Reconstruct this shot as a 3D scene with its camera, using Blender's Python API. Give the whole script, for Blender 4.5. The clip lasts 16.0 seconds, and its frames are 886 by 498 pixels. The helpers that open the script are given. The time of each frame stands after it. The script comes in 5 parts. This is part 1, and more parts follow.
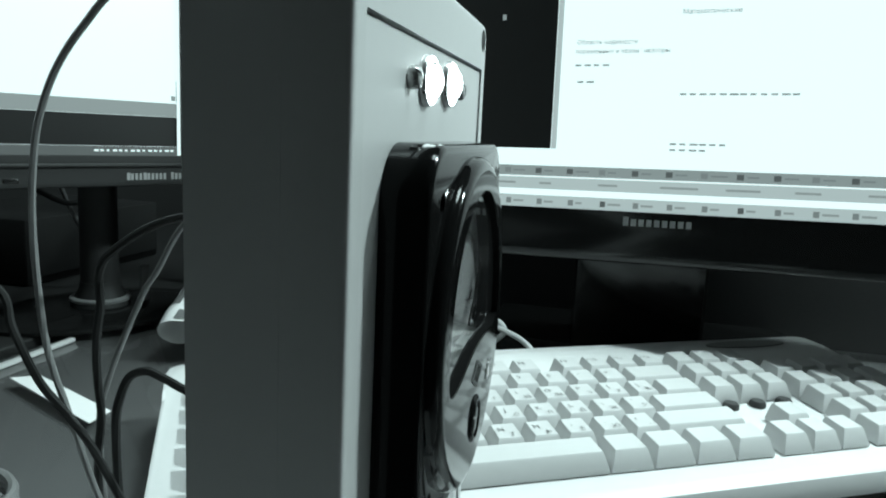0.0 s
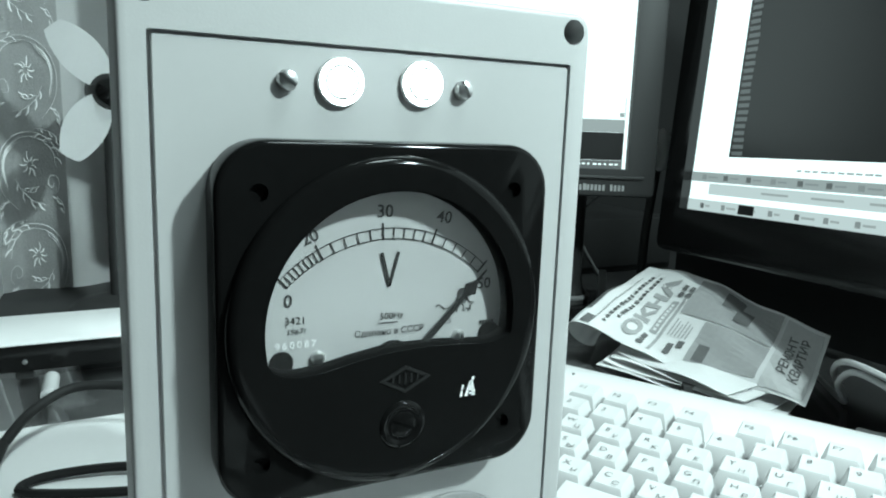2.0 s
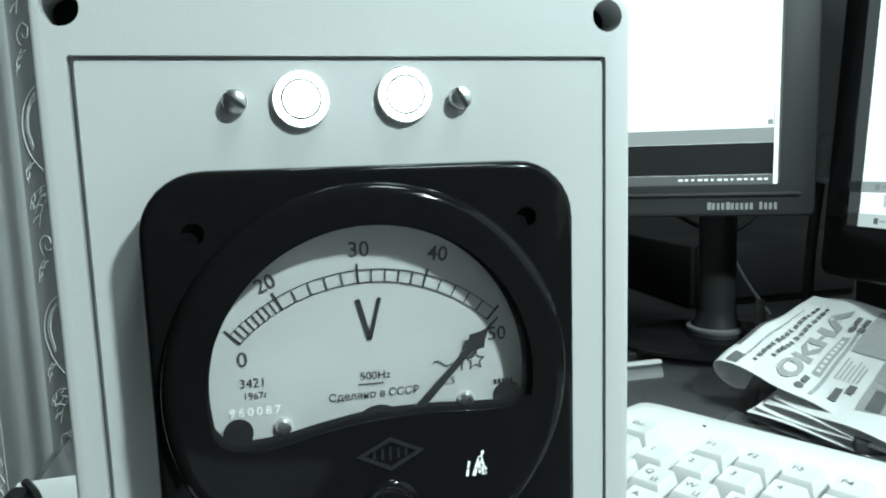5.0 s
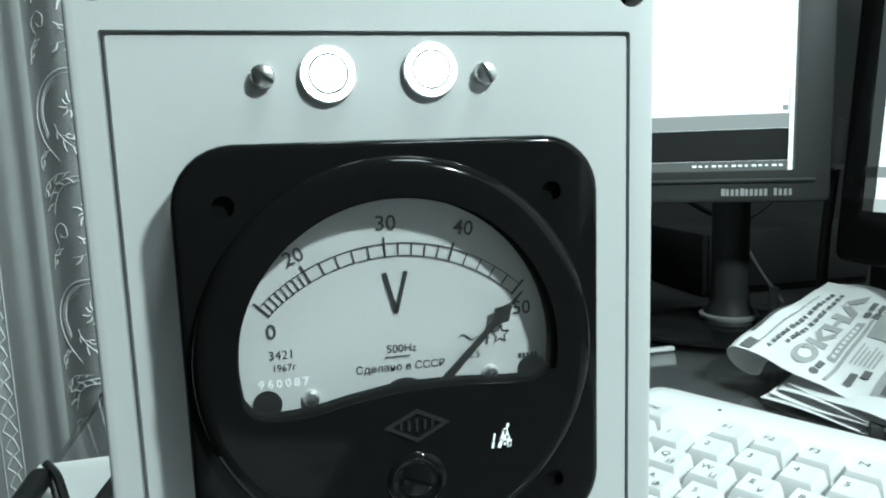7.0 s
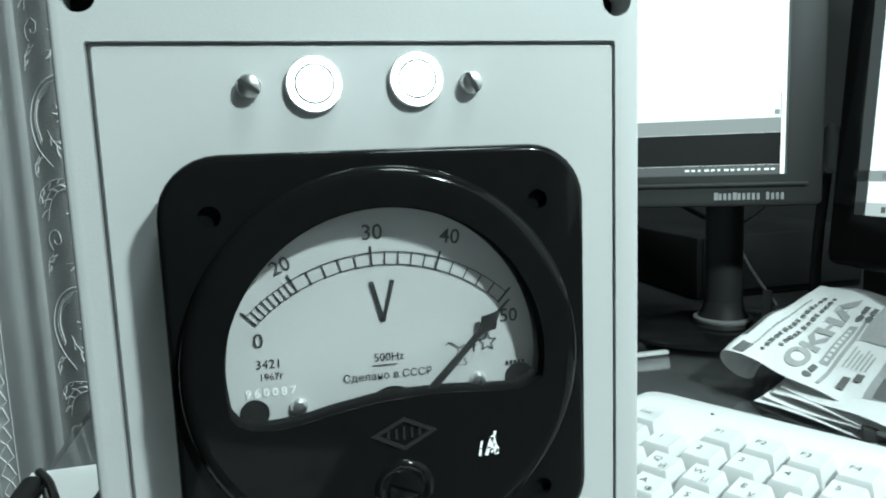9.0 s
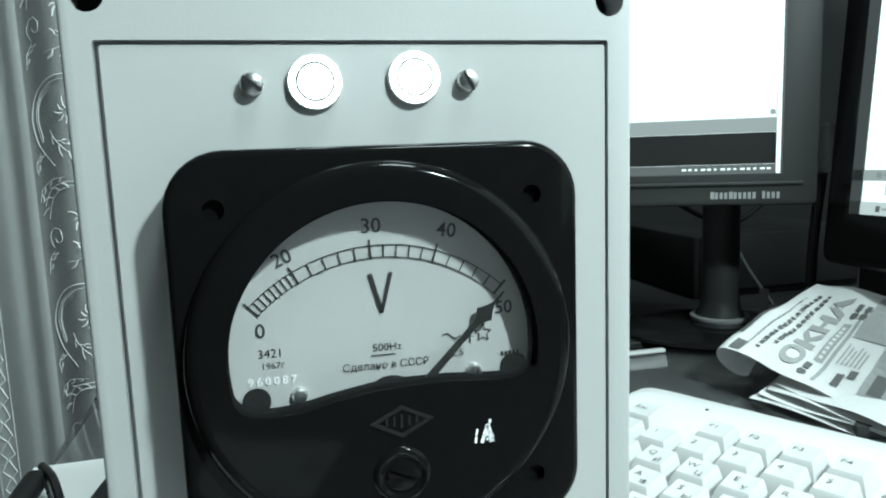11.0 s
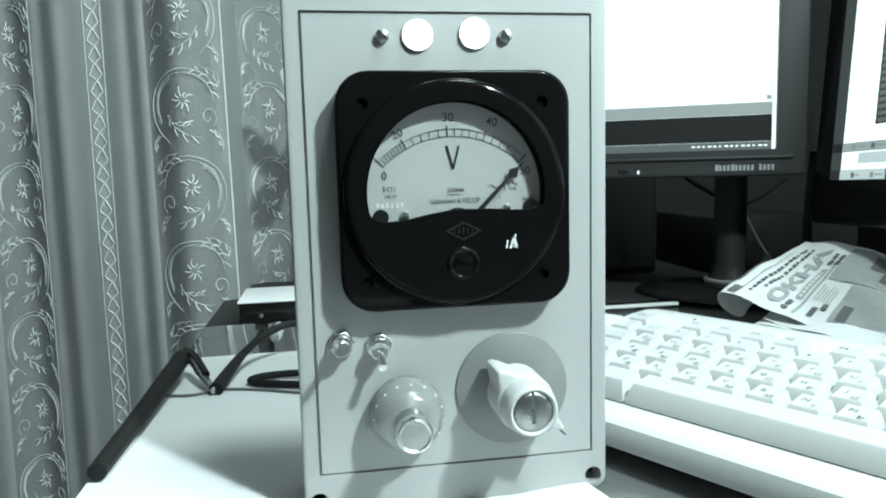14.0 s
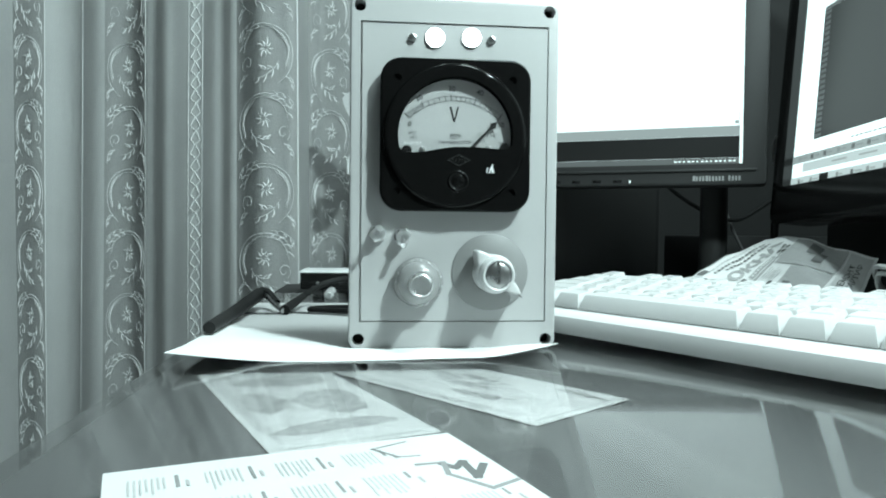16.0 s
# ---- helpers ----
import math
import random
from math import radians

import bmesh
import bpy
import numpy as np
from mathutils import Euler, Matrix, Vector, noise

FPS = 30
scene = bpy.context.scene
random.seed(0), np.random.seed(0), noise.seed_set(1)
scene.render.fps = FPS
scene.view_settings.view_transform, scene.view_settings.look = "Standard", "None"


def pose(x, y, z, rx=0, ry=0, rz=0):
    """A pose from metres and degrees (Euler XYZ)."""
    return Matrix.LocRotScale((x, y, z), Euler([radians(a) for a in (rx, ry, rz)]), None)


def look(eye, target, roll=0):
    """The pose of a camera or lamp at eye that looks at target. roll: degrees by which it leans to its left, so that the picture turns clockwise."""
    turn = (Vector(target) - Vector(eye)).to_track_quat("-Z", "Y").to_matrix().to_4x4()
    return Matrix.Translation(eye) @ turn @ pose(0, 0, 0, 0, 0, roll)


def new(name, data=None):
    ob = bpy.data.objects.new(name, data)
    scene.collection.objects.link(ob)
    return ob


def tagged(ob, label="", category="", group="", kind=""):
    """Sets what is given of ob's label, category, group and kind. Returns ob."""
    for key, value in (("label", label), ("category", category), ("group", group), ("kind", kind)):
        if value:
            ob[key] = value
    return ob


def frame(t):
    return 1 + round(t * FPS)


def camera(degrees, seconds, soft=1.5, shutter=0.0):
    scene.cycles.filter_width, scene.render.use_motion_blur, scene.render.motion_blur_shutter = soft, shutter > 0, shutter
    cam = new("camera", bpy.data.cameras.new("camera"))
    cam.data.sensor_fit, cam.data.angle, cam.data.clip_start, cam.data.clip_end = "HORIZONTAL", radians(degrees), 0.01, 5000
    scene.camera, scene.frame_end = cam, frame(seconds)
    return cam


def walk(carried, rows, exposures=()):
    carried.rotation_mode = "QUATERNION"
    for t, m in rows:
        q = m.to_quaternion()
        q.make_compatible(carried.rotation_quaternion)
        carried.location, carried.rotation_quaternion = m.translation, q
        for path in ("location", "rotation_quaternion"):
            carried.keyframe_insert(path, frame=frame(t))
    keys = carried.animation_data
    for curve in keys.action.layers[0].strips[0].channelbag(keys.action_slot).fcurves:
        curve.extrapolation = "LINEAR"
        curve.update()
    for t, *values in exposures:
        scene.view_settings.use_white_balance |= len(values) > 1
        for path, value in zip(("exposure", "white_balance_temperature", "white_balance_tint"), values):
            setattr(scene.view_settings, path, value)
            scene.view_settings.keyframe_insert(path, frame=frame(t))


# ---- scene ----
cam = camera(64.0, 16.0, soft=2.0)
PATH = [
    (0, (-0.168, -0.04, 0.167), (1.758, 0.389, -0.159), 2.8),
    (0.3, (-0.157, -0.06, 0.172), (1.699, 0.608, -0.160), 3.8),
    (0.5, (-0.144, -0.067, 0.177), (1.661, 0.719, -0.175), 4.4),
    (0.8, (-0.124, -0.09, 0.174), (1.608, 0.852, -0.178), 4.5),
    (1, (-0.113, -0.109, 0.175), (1.533, 0.965, -0.195), 4.3),
    (1.5, (-0.086, -0.146, 0.177), (1.217, 1.33, -0.177), 3.3),
    (2, (-0.068, -0.163, 0.169), (0.84, 1.586, -0.176), 2.1),
    (2.1, (-0.064, -0.165, 0.166), (0.767, 1.621, -0.182), 2.1),
    (2.3, (-0.055, -0.16, 0.163), (0.69, 1.666, -0.174), 2.0),
    (2.5, (-0.047, -0.154, 0.165), (0.61, 1.711, -0.136), 1.7),
    (3, (-0.027, -0.151, 0.17), (0.534, 1.748, -0.114), -0.3),
    (3.2, (-0.022, -0.153, 0.17), (0.517, 1.755, -0.09), -1.1),
    (5.3, (-0.019, -0.146, 0.165), (0.435, 1.784, -0.102), -1.7),
    (5.5, (-0.02, -0.146, 0.164), (0.428, 1.783, -0.115), -1.7),
    (6, (-0.022, -0.146, 0.162), (0.415, 1.785, -0.119), -2.0),
    (6.5, (-0.023, -0.146, 0.162), (0.418, 1.785, -0.117), -2.2),
    (7, (-0.023, -0.147, 0.163), (0.416, 1.783, -0.124), -1.9),
    (7.5, (-0.022, -0.147, 0.162), (0.422, 1.782, -0.122), -2.1),
    (8, (-0.022, -0.147, 0.163), (0.422, 1.782, -0.122), -2.0),
    (8.5, (-0.022, -0.148, 0.163), (0.421, 1.781, -0.12), -2.1),
    (9, (-0.021, -0.148, 0.164), (0.427, 1.781, -0.113), -2.1),
    (11.5, (-0.022, -0.153, 0.163), (0.427, 1.777, -0.113), -2.0),
    (12, (-0.026, -0.15, 0.163), (0.401, 1.785, -0.11), -2.1),
    (12.5, (-0.028, -0.152, 0.162), (0.418, 1.78, -0.098), -1.7),
    (12.8, (-0.031, -0.158, 0.162), (0.451, 1.77, -0.064), -1.6),
    (13, (-0.038, -0.164, 0.17), (0.504, 1.749, -0.047), -1.4),
    (13.5, (-0.048, -0.193, 0.156), (0.472, 1.722, -0.09), -1.9),
    (14, (-0.048, -0.261, 0.13), (0.278, 1.7, -0.096), -1.5),
    (14.5, (-0.045, -0.318, 0.101), (0.206, 1.654, -0.117), -1.7),
    (15, (-0.048, -0.361, 0.076), (0.134, 1.62, -0.134), -1.3),
    (15.5, (-0.047, -0.387, 0.064), (0.129, 1.596, -0.127), 0.2),
    (16, (-0.046, -0.406, 0.068), (0.149, 1.584, 0.017), 0.6),
]
walk(cam, [(t, look(eye, target, roll)) for t, eye, target, roll in PATH], [(0.0, -0.3), (0.5, -0.2), (1.0, -0.15), (1.5, -0.15), (2.0, 0.05), (3.2, 0.12), (16.0, 0.10)])

# ---- world and light ----
TINT = (0.785, 1.0, 0.995)
world = bpy.data.worlds.new("world")
scene.world = world
world.use_nodes = True
world.node_tree.nodes["Background"].inputs[0].default_value = (*TINT, 1)
world.node_tree.nodes["Background"].inputs[1].default_value = 0.008


def lamp(name, place, target, watts, size):
    data = bpy.data.lights.new(name, "AREA")
    data.shape, data.size, data.energy, data.color = "DISK", size, watts, TINT
    ob = new(name, data)
    ob.matrix_world = look(place, target)
    return ob


lamp("desk_lamp_light", (0.308, -0.430, 0.60), (0.0, 0.1, 0.08), 8.7, 0.05)
lamp("ceiling_lamp_light", (0.42, -0.40, 1.70), (0.1, 0.0, 0.0), 21.0, 0.40)


# ---- materials ----
def material(name, value, rough=0.5, metal=0.0, grain=0.06, scale=300.0, bump=0.0, bump_scale=600.0, coat=0.0, emit=0.0, stain=0.0, stain_scale=12.0, transmission=0.0, spec=0.5):
    m = bpy.data.materials.new(name)
    m.use_nodes = True
    nt = m.node_tree
    b = nt.nodes["Principled BSDF"]
    b.inputs["Roughness"].default_value = rough
    b.inputs["Metallic"].default_value = metal
    b.inputs["Coat Weight"].default_value = coat
    b.inputs["Coat Roughness"].default_value = 0.03
    b.inputs["Transmission Weight"].default_value = transmission
    b.inputs["Specular IOR Level"].default_value = spec
    b.inputs["Base Color"].default_value = (value, value, value, 1)
    if emit:
        b.inputs["Emission Color"].default_value = (*TINT, 1)
        b.inputs["Emission Strength"].default_value = emit
    if grain or stain or bump:
        co = nt.nodes.new("ShaderNodeTexCoord")
        n1 = nt.nodes.new("ShaderNodeTexNoise")
        n1.inputs["Scale"].default_value = scale
        n1.inputs["Detail"].default_value = 4
        nt.links.new(co.outputs["Object"], n1.inputs["Vector"])
        n2 = nt.nodes.new("ShaderNodeTexNoise")
        n2.inputs["Scale"].default_value = stain_scale
        n2.inputs["Detail"].default_value = 6
        nt.links.new(co.outputs["Object"], n2.inputs["Vector"])
        add = nt.nodes.new("ShaderNodeMath")
        add.operation = "MULTIPLY_ADD"
        nt.links.new(n1.outputs["Fac"], add.inputs[0])
        add.inputs[1].default_value = 2 * grain
        add.inputs[2].default_value = 1 - grain - stain
        add2 = nt.nodes.new("ShaderNodeMath")
        add2.operation = "MULTIPLY_ADD"
        nt.links.new(n2.outputs["Fac"], add2.inputs[0])
        add2.inputs[1].default_value = 2 * stain
        nt.links.new(add.outputs[0], add2.inputs[2])
        mul = nt.nodes.new("ShaderNodeMath")
        mul.operation = "MULTIPLY"
        nt.links.new(add2.outputs[0], mul.inputs[0])
        mul.inputs[1].default_value = value
        comb = nt.nodes.new("ShaderNodeCombineColor")
        for i in range(3):
            nt.links.new(mul.outputs[0], comb.inputs[i])
        nt.links.new(comb.outputs[0], b.inputs["Base Color"])
        rr = nt.nodes.new("ShaderNodeMath")
        rr.operation = "MULTIPLY_ADD"
        nt.links.new(n2.outputs["Fac"], rr.inputs[0])
        rr.inputs[1].default_value = 0.25 * rough
        rr.inputs[2].default_value = 0.875 * rough
        nt.links.new(rr.outputs[0], b.inputs["Roughness"])
        if bump:
            n3 = nt.nodes.new("ShaderNodeTexNoise")
            n3.inputs["Scale"].default_value = bump_scale
            nt.links.new(co.outputs["Object"], n3.inputs["Vector"])
            bp = nt.nodes.new("ShaderNodeBump")
            bp.inputs["Strength"].default_value = bump
            bp.inputs["Distance"].default_value = 0.0005
            nt.links.new(n3.outputs["Fac"], bp.inputs["Height"])
            nt.links.new(bp.outputs[0], b.inputs["Normal"])
    return m


GREY_PLASTIC = material("grey_box_plastic", 0.36, 0.42, grain=0.02, stain=0.03, bump=0.06, bump_scale=1500)
PANEL_GREY = material("grey_panel_paint", 0.37, 0.38, grain=0.02, stain=0.03, stain_scale=25)
DISC_GREY = material("grey_disc_paint", 0.20, 0.45, grain=0.03, stain=0.04)
BAKELITE = material("black_bakelite", 0.0045, 0.09, grain=0.2, stain=0.2, stain_scale=40, bump=0.015, bump_scale=120, spec=0.1)
DIAL = material("dial_paint", 0.53, 0.4, grain=0.02, stain=0.06, stain_scale=60)
NUMERAL = material("numeral_ink", 0.05, 0.6, grain=0)
RIM_MASK = material("matt_black_mask", 0.006, 0.9, grain=0.1, spec=0.0)
# Slightly paler bakelite that sets off the raised emblem.
EMBLEM_BAKELITE = material("paler_bakelite", 0.013, 0.4, grain=0.2, spec=0.2)
INK = material("black_ink", 0.015, 0.6, grain=0)
NEEDLE = material("needle_enamel", 0.01, 0.4, grain=0)
WHITE_INK = material("white_paint", 0.9, 0.5, grain=0.05)
CHROME = material("chrome", 0.85, 0.28, metal=1.0, grain=0.05, stain=0.1, stain_scale=200)
STEEL = material("steel", 0.5, 0.28, metal=1.0, grain=0.1, stain=0.1, stain_scale=200)
PALE_EDGE = material("pale_edge_line", 0.75, 0.45, metal=0.45, grain=0.06, stain=0.1, stain_scale=60)
IVORY = material("pale_plastic", 0.52, 0.3, grain=0.02, stain=0.05, stain_scale=80)
CLEAR = material("clear_plastic", 0.55, 0.22, grain=0.03, stain=0.05, stain_scale=200, transmission=0.65)


def pane(name, rough, haze=0.0):
    """Thin clear glass: light goes straight through, gloss by the angle."""
    m = bpy.data.materials.new(name)
    m.use_nodes = True
    nt = m.node_tree
    nt.nodes.remove(nt.nodes["Principled BSDF"])
    clear, gloss, mix, facing, power, share = (nt.nodes.new("ShaderNode" + k) for k in ("BsdfTransparent", "BsdfGlossy", "MixShader", "LayerWeight", "Math", "Math"))
    clear.inputs[0].default_value = (0.95, 0.95, 0.95, 1)
    gloss.inputs["Roughness"].default_value = rough
    facing.inputs["Blend"].default_value = 0.5
    power.operation, power.inputs[1].default_value = "POWER", 5.0
    nt.links.new(facing.outputs["Facing"], power.inputs[0])
    share.operation, share.inputs[1].default_value, share.inputs[2].default_value = "MULTIPLY_ADD", 0.95, 0.045
    nt.links.new(power.outputs[0], share.inputs[0])
    nt.links.new(share.outputs[0], mix.inputs[0])
    nt.links.new(clear.outputs[0], mix.inputs[1])
    nt.links.new(gloss.outputs[0], mix.inputs[2])
    last = mix
    # Optional pale veil mixed over the glass as painted haze.
    if haze:
        veil, over, spots, amount = (nt.nodes.new("ShaderNode" + k) for k in ("BsdfDiffuse", "MixShader", "TexNoise", "Math"))
        veil.inputs[0].default_value = (0.85, 0.85, 0.85, 1)
        spots.inputs["Scale"].default_value = 25
        spots.inputs["Detail"].default_value = 2
        amount.operation, amount.inputs[1].default_value = "MULTIPLY", 2 * haze
        nt.links.new(spots.outputs["Fac"], amount.inputs[0])
        nt.links.new(amount.outputs[0], over.inputs[0])
        nt.links.new(mix.outputs[0], over.inputs[1])
        nt.links.new(veil.outputs[0], over.inputs[2])
        last = over
    nt.links.new(last.outputs[0], nt.nodes["Material Output"].inputs["Surface"])
    return m


def worn_print(name, paper_value, ink_value, scale):
    """Ink worn off paper in fine patches."""
    m = material(name, ink_value, 0.7, grain=0.1, scale=900)
    nt = m.node_tree
    b = nt.nodes["Principled BSDF"]
    old = b.inputs["Base Color"].links[0].from_socket
    co, fine, ramp, mix = (nt.nodes.new("ShaderNode" + k) for k in ("TexCoord", "TexNoise", "ValToRGB", "MixRGB"))
    fine.inputs["Scale"].default_value = scale
    fine.inputs["Detail"].default_value = 6
    fine.inputs["Distortion"].default_value = 1.5
    ramp.color_ramp.elements[0].position, ramp.color_ramp.elements[1].position = 0.40, 0.62
    nt.links.new(co.outputs["Object"], fine.inputs["Vector"])
    nt.links.new(fine.outputs["Fac"], ramp.inputs[0])
    nt.links.new(ramp.outputs[0], mix.inputs[0])
    nt.links.new(old, mix.inputs[1])
    mix.inputs[2].default_value = (paper_value, paper_value, paper_value, 1)
    nt.links.new(mix.outputs[0], b.inputs["Base Color"])
    return m


# The meter glass gets a faint haze to lighten the dial's shadow.
GLASS = pane("hazed_meter_glass", 0.02, 0.004)
DESK_GLASS = pane("desk_glass", 0.05)
LED = material("lit_lens", 0.9, 0.2, grain=0, emit=9.0)
# Near-black that puts the shade inside holes into a surface colour.
HOLE_SHADE = material("hole_shade", 0.005, 0.6, grain=0, spec=0.08)
KEY_WHITE = material("keycap_plastic", 0.53, 0.42, grain=0.02, stain=0.03, bump=0.08, bump_scale=2500)
KEY_CASE = material("keyboard_case_plastic", 0.60, 0.45, grain=0.02, stain=0.04, bump=0.06, bump_scale=1800)
DARK_RUBBER = material("dark_rubber", 0.03, 0.6, grain=0.1)
LEGEND = material("key_legend_ink", 0.12, 0.6, grain=0)
MON_DARK = material("monitor_dark_plastic", 0.026, 0.55, spec=0.3, grain=0.06, stain=0.05, bump=0.08, bump_scale=2000)
MON_GLOSS = material("monitor_gloss_black", 0.009, 0.16, grain=0.05, stain=0.05)
LOGO_GREY = material("logo_silver", 0.28, 0.4, grain=0.02)
CABLE_BLACK = material("black_cable", 0.016, 0.6, grain=0.1, spec=0.2)
CABLE_GREY = material("grey_cable", 0.16, 0.4, grain=0.05)
CABLE_WHITE = material("white_cable", 0.6, 0.45, grain=0.04)
PAPER = material("white_paper", 0.80, 0.8, grain=0.015, stain=0.015, stain_scale=30)
NEWS = material("newsprint", 0.72, 0.85, grain=0.05, scale=700, stain=0.10, stain_scale=35, bump=0.3, bump_scale=120)
NEWS_INK = material("newsprint_ink", 0.13, 0.8, grain=0.1)
NEWS_PALE = material("newsprint_pale_tone", 0.52, 0.8, grain=0.1)
NEWS_GREY = material("newsprint_grey", 0.36, 0.8, grain=0.1)
BILL = worn_print("banknote_paper", 0.84, 0.76, 60)
BILL_INK = worn_print("banknote_ink", 0.58, 0.42, 140)
FLYER_PAPER = material("flyer_paper", 0.60, 0.6, grain=0.02, stain=0.03, stain_scale=30)
FLYER_GREY = material("flyer_grey_print", 0.44, 0.7, grain=0.15, scale=900)
FLYER_DARK = material("flyer_dark_print", 0.24, 0.7, grain=0.15, scale=900)
DESK = material("dark_desk_laminate", 0.165, 0.4, grain=0.06, scale=150, stain=0.12, stain_scale=6)
DESK_BACK = material("black_desk_board", 0.032, 0.5, spec=0.25, grain=0.1, stain=0.15)
# Shade put into the wall colour, for the north and west walls.
DARKENED_WALL = material("darkened_wall_paint", 0.035, 0.8, grain=0.04, stain=0.06, stain_scale=3, bump=0.2, bump_scale=150)
FLOOR = material("floor_boards", 0.05, 0.5, grain=0.08, stain=0.15, stain_scale=4)
# Paler copy for unseen walls, added to bounce light into the shadows.
BOUNCE_WALL = material("pale_bounce_wall", 0.42, 0.8, grain=0.04, stain=0.06, stain_scale=3, bump=0.2, bump_scale=150)
CEIL = material("ceiling_paint", 0.6, 0.9, grain=0.02, stain=0.03)
CURTAIN = material("curtain_satin", 0.78, 0.55, grain=0.05, scale=900, stain=0.07, stain_scale=9, bump=0.25, bump_scale=900)
CURTAIN_BAND = material("curtain_lace_band", 0.50, 0.65, grain=0.2, scale=700, stain=0.1, stain_scale=30, bump=0.5, bump_scale=700)
CURTAIN_EMB = material("curtain_embroidery", 0.82, 0.5, grain=0.1, scale=1500)
FAN_WHITE = material("fan_white_plastic", 0.88, 0.35, grain=0.02)
SCREEN_WHITE = material("lit_screen_white", 0.02, 0.35, grain=0, emit=1.35)
SCREEN_PALE = material("lit_screen_pale", 0.02, 0.35, grain=0, emit=0.62)
SCREEN_GREY = material("lit_screen_grey", 0.02, 0.35, grain=0, emit=0.36)
SCREEN_INK = material("lit_screen_ink", 0.02, 0.35, grain=0, emit=0.26)
SCREEN_MID = material("lit_screen_midgrey", 0.02, 0.35, grain=0, emit=0.12)
SCREEN_BLACK = material("lit_screen_black", 0.012, 0.3, grain=0, emit=0.004)


# ---- mesh helpers ----
def solid(fill, bevel=0.0, segments=2):
    bm = bmesh.new()
    fill(bm)
    if bevel:
        edges = [e for e in bm.edges if len(e.link_faces) == 2 and e.calc_face_angle(0) > 0.6]
        bmesh.ops.bevel(bm, geom=edges, offset=bevel, segments=segments, affect="EDGES", profile=0.5, clamp_overlap=True)
    return bm


def block(x0, x1, y0, y1, z0, z1, bevel=0.0, segments=2):
    def fill(bm):
        bmesh.ops.create_cube(bm, size=1, matrix=Matrix.Translation(((x0 + x1) / 2, (y0 + y1) / 2, (z0 + z1) / 2)) @ Matrix.Diagonal((x1 - x0, y1 - y0, z1 - z0, 1)))
    return solid(fill, bevel, segments)


def prism(outline, y0, y1, bevel=0.0, segments=2):
    """A closed outline of (x, z) pulled from y0 to y1 along y."""
    def fill(bm):
        a = [bm.verts.new((x, y0, z)) for x, z in outline]
        b = [bm.verts.new((x, y1, z)) for x, z in outline]
        n = len(a)
        bm.faces.new(a)
        bm.faces.new(b[::-1])
        for i in range(n):
            bm.faces.new((a[i], b[i], b[(i + 1) % n], a[(i + 1) % n]))
        bmesh.ops.recalc_face_normals(bm, faces=bm.faces)
    bm = bmesh.new()
    fill(bm)
    if bevel:
        rim = [e for e in bm.edges if len({round(v.co.y, 6) for v in e.verts}) == 1 and abs(e.verts[0].co.y - y0) < 1e-7]
        bmesh.ops.bevel(bm, geom=rim, offset=bevel, segments=segments, affect="EDGES", profile=0.5, clamp_overlap=True)
    return bm


def plate(outline, z0, z1):
    """A closed outline of (x, y) pulled from z0 to z1."""
    bm = prism(outline, 0, 1)
    for v in bm.verts:
        x, y, z = v.co
        v.co = (x, z, z0 + (z1 - z0) * (1 - y))
    bmesh.ops.recalc_face_normals(bm, faces=bm.faces)
    return bm


def rounded(cx, cz, w, h, r, n=6):
    pts = []
    for sx, sz, a0 in ((1, 1, 0), (-1, 1, 90), (-1, -1, 180), (1, -1, 270)):
        for i in range(n + 1):
            a = radians(a0 + 90 * i / n)
            pts.append((cx + sx * (w / 2 - r) + r * math.cos(a), cz + sz * (h / 2 - r) + r * math.sin(a)))
    return pts


def ring_points(cx, cz, r, n=48):
    return [(cx + r * math.cos(2 * math.pi * i / n), cz + r * math.sin(2 * math.pi * i / n)) for i in range(n)]


def turned(profile, cx, cz, n=48, axis="y"):
    """A profile of (radius, y) turned round an axis along y through (cx, cz); along z with axis='z' through (cx, cy)."""
    bm = bmesh.new()
    rows = []
    for r, y in profile:
        row = []
        for i in range(n):
            a = 2 * math.pi * i / n
            p = (cx + r * math.cos(a), y, cz + r * math.sin(a)) if axis == "y" else (cx + r * math.cos(a), cz + r * math.sin(a), y)
            row.append(bm.verts.new(p))
        rows.append(row)
    for a, b in zip(rows, rows[1:]):
        for i in range(n):
            bm.faces.new((a[i], a[(i + 1) % n], b[(i + 1) % n], b[i]))
    bm.faces.new(rows[0])
    bm.faces.new(rows[-1])
    bmesh.ops.remove_doubles(bm, verts=bm.verts, dist=1e-7)
    bmesh.ops.recalc_face_normals(bm, faces=bm.faces)
    return bm


def glide(points, steps=8):
    """A smooth line through the points."""
    p = [Vector(q) for q in points]
    p = [p[0] * 2 - p[1]] + p + [p[-1] * 2 - p[-2]]
    out = []
    for i in range(1, len(p) - 2):
        for k in range(steps):
            t = k / steps
            out.append(0.5 * (2 * p[i] + (p[i + 1] - p[i - 1]) * t + (2 * p[i - 1] - 5 * p[i] + 4 * p[i + 1] - p[i + 2]) * t * t + (3 * p[i] - p[i - 1] - 3 * p[i + 1] + p[i + 2]) * t ** 3))
    return out + [p[-2]]


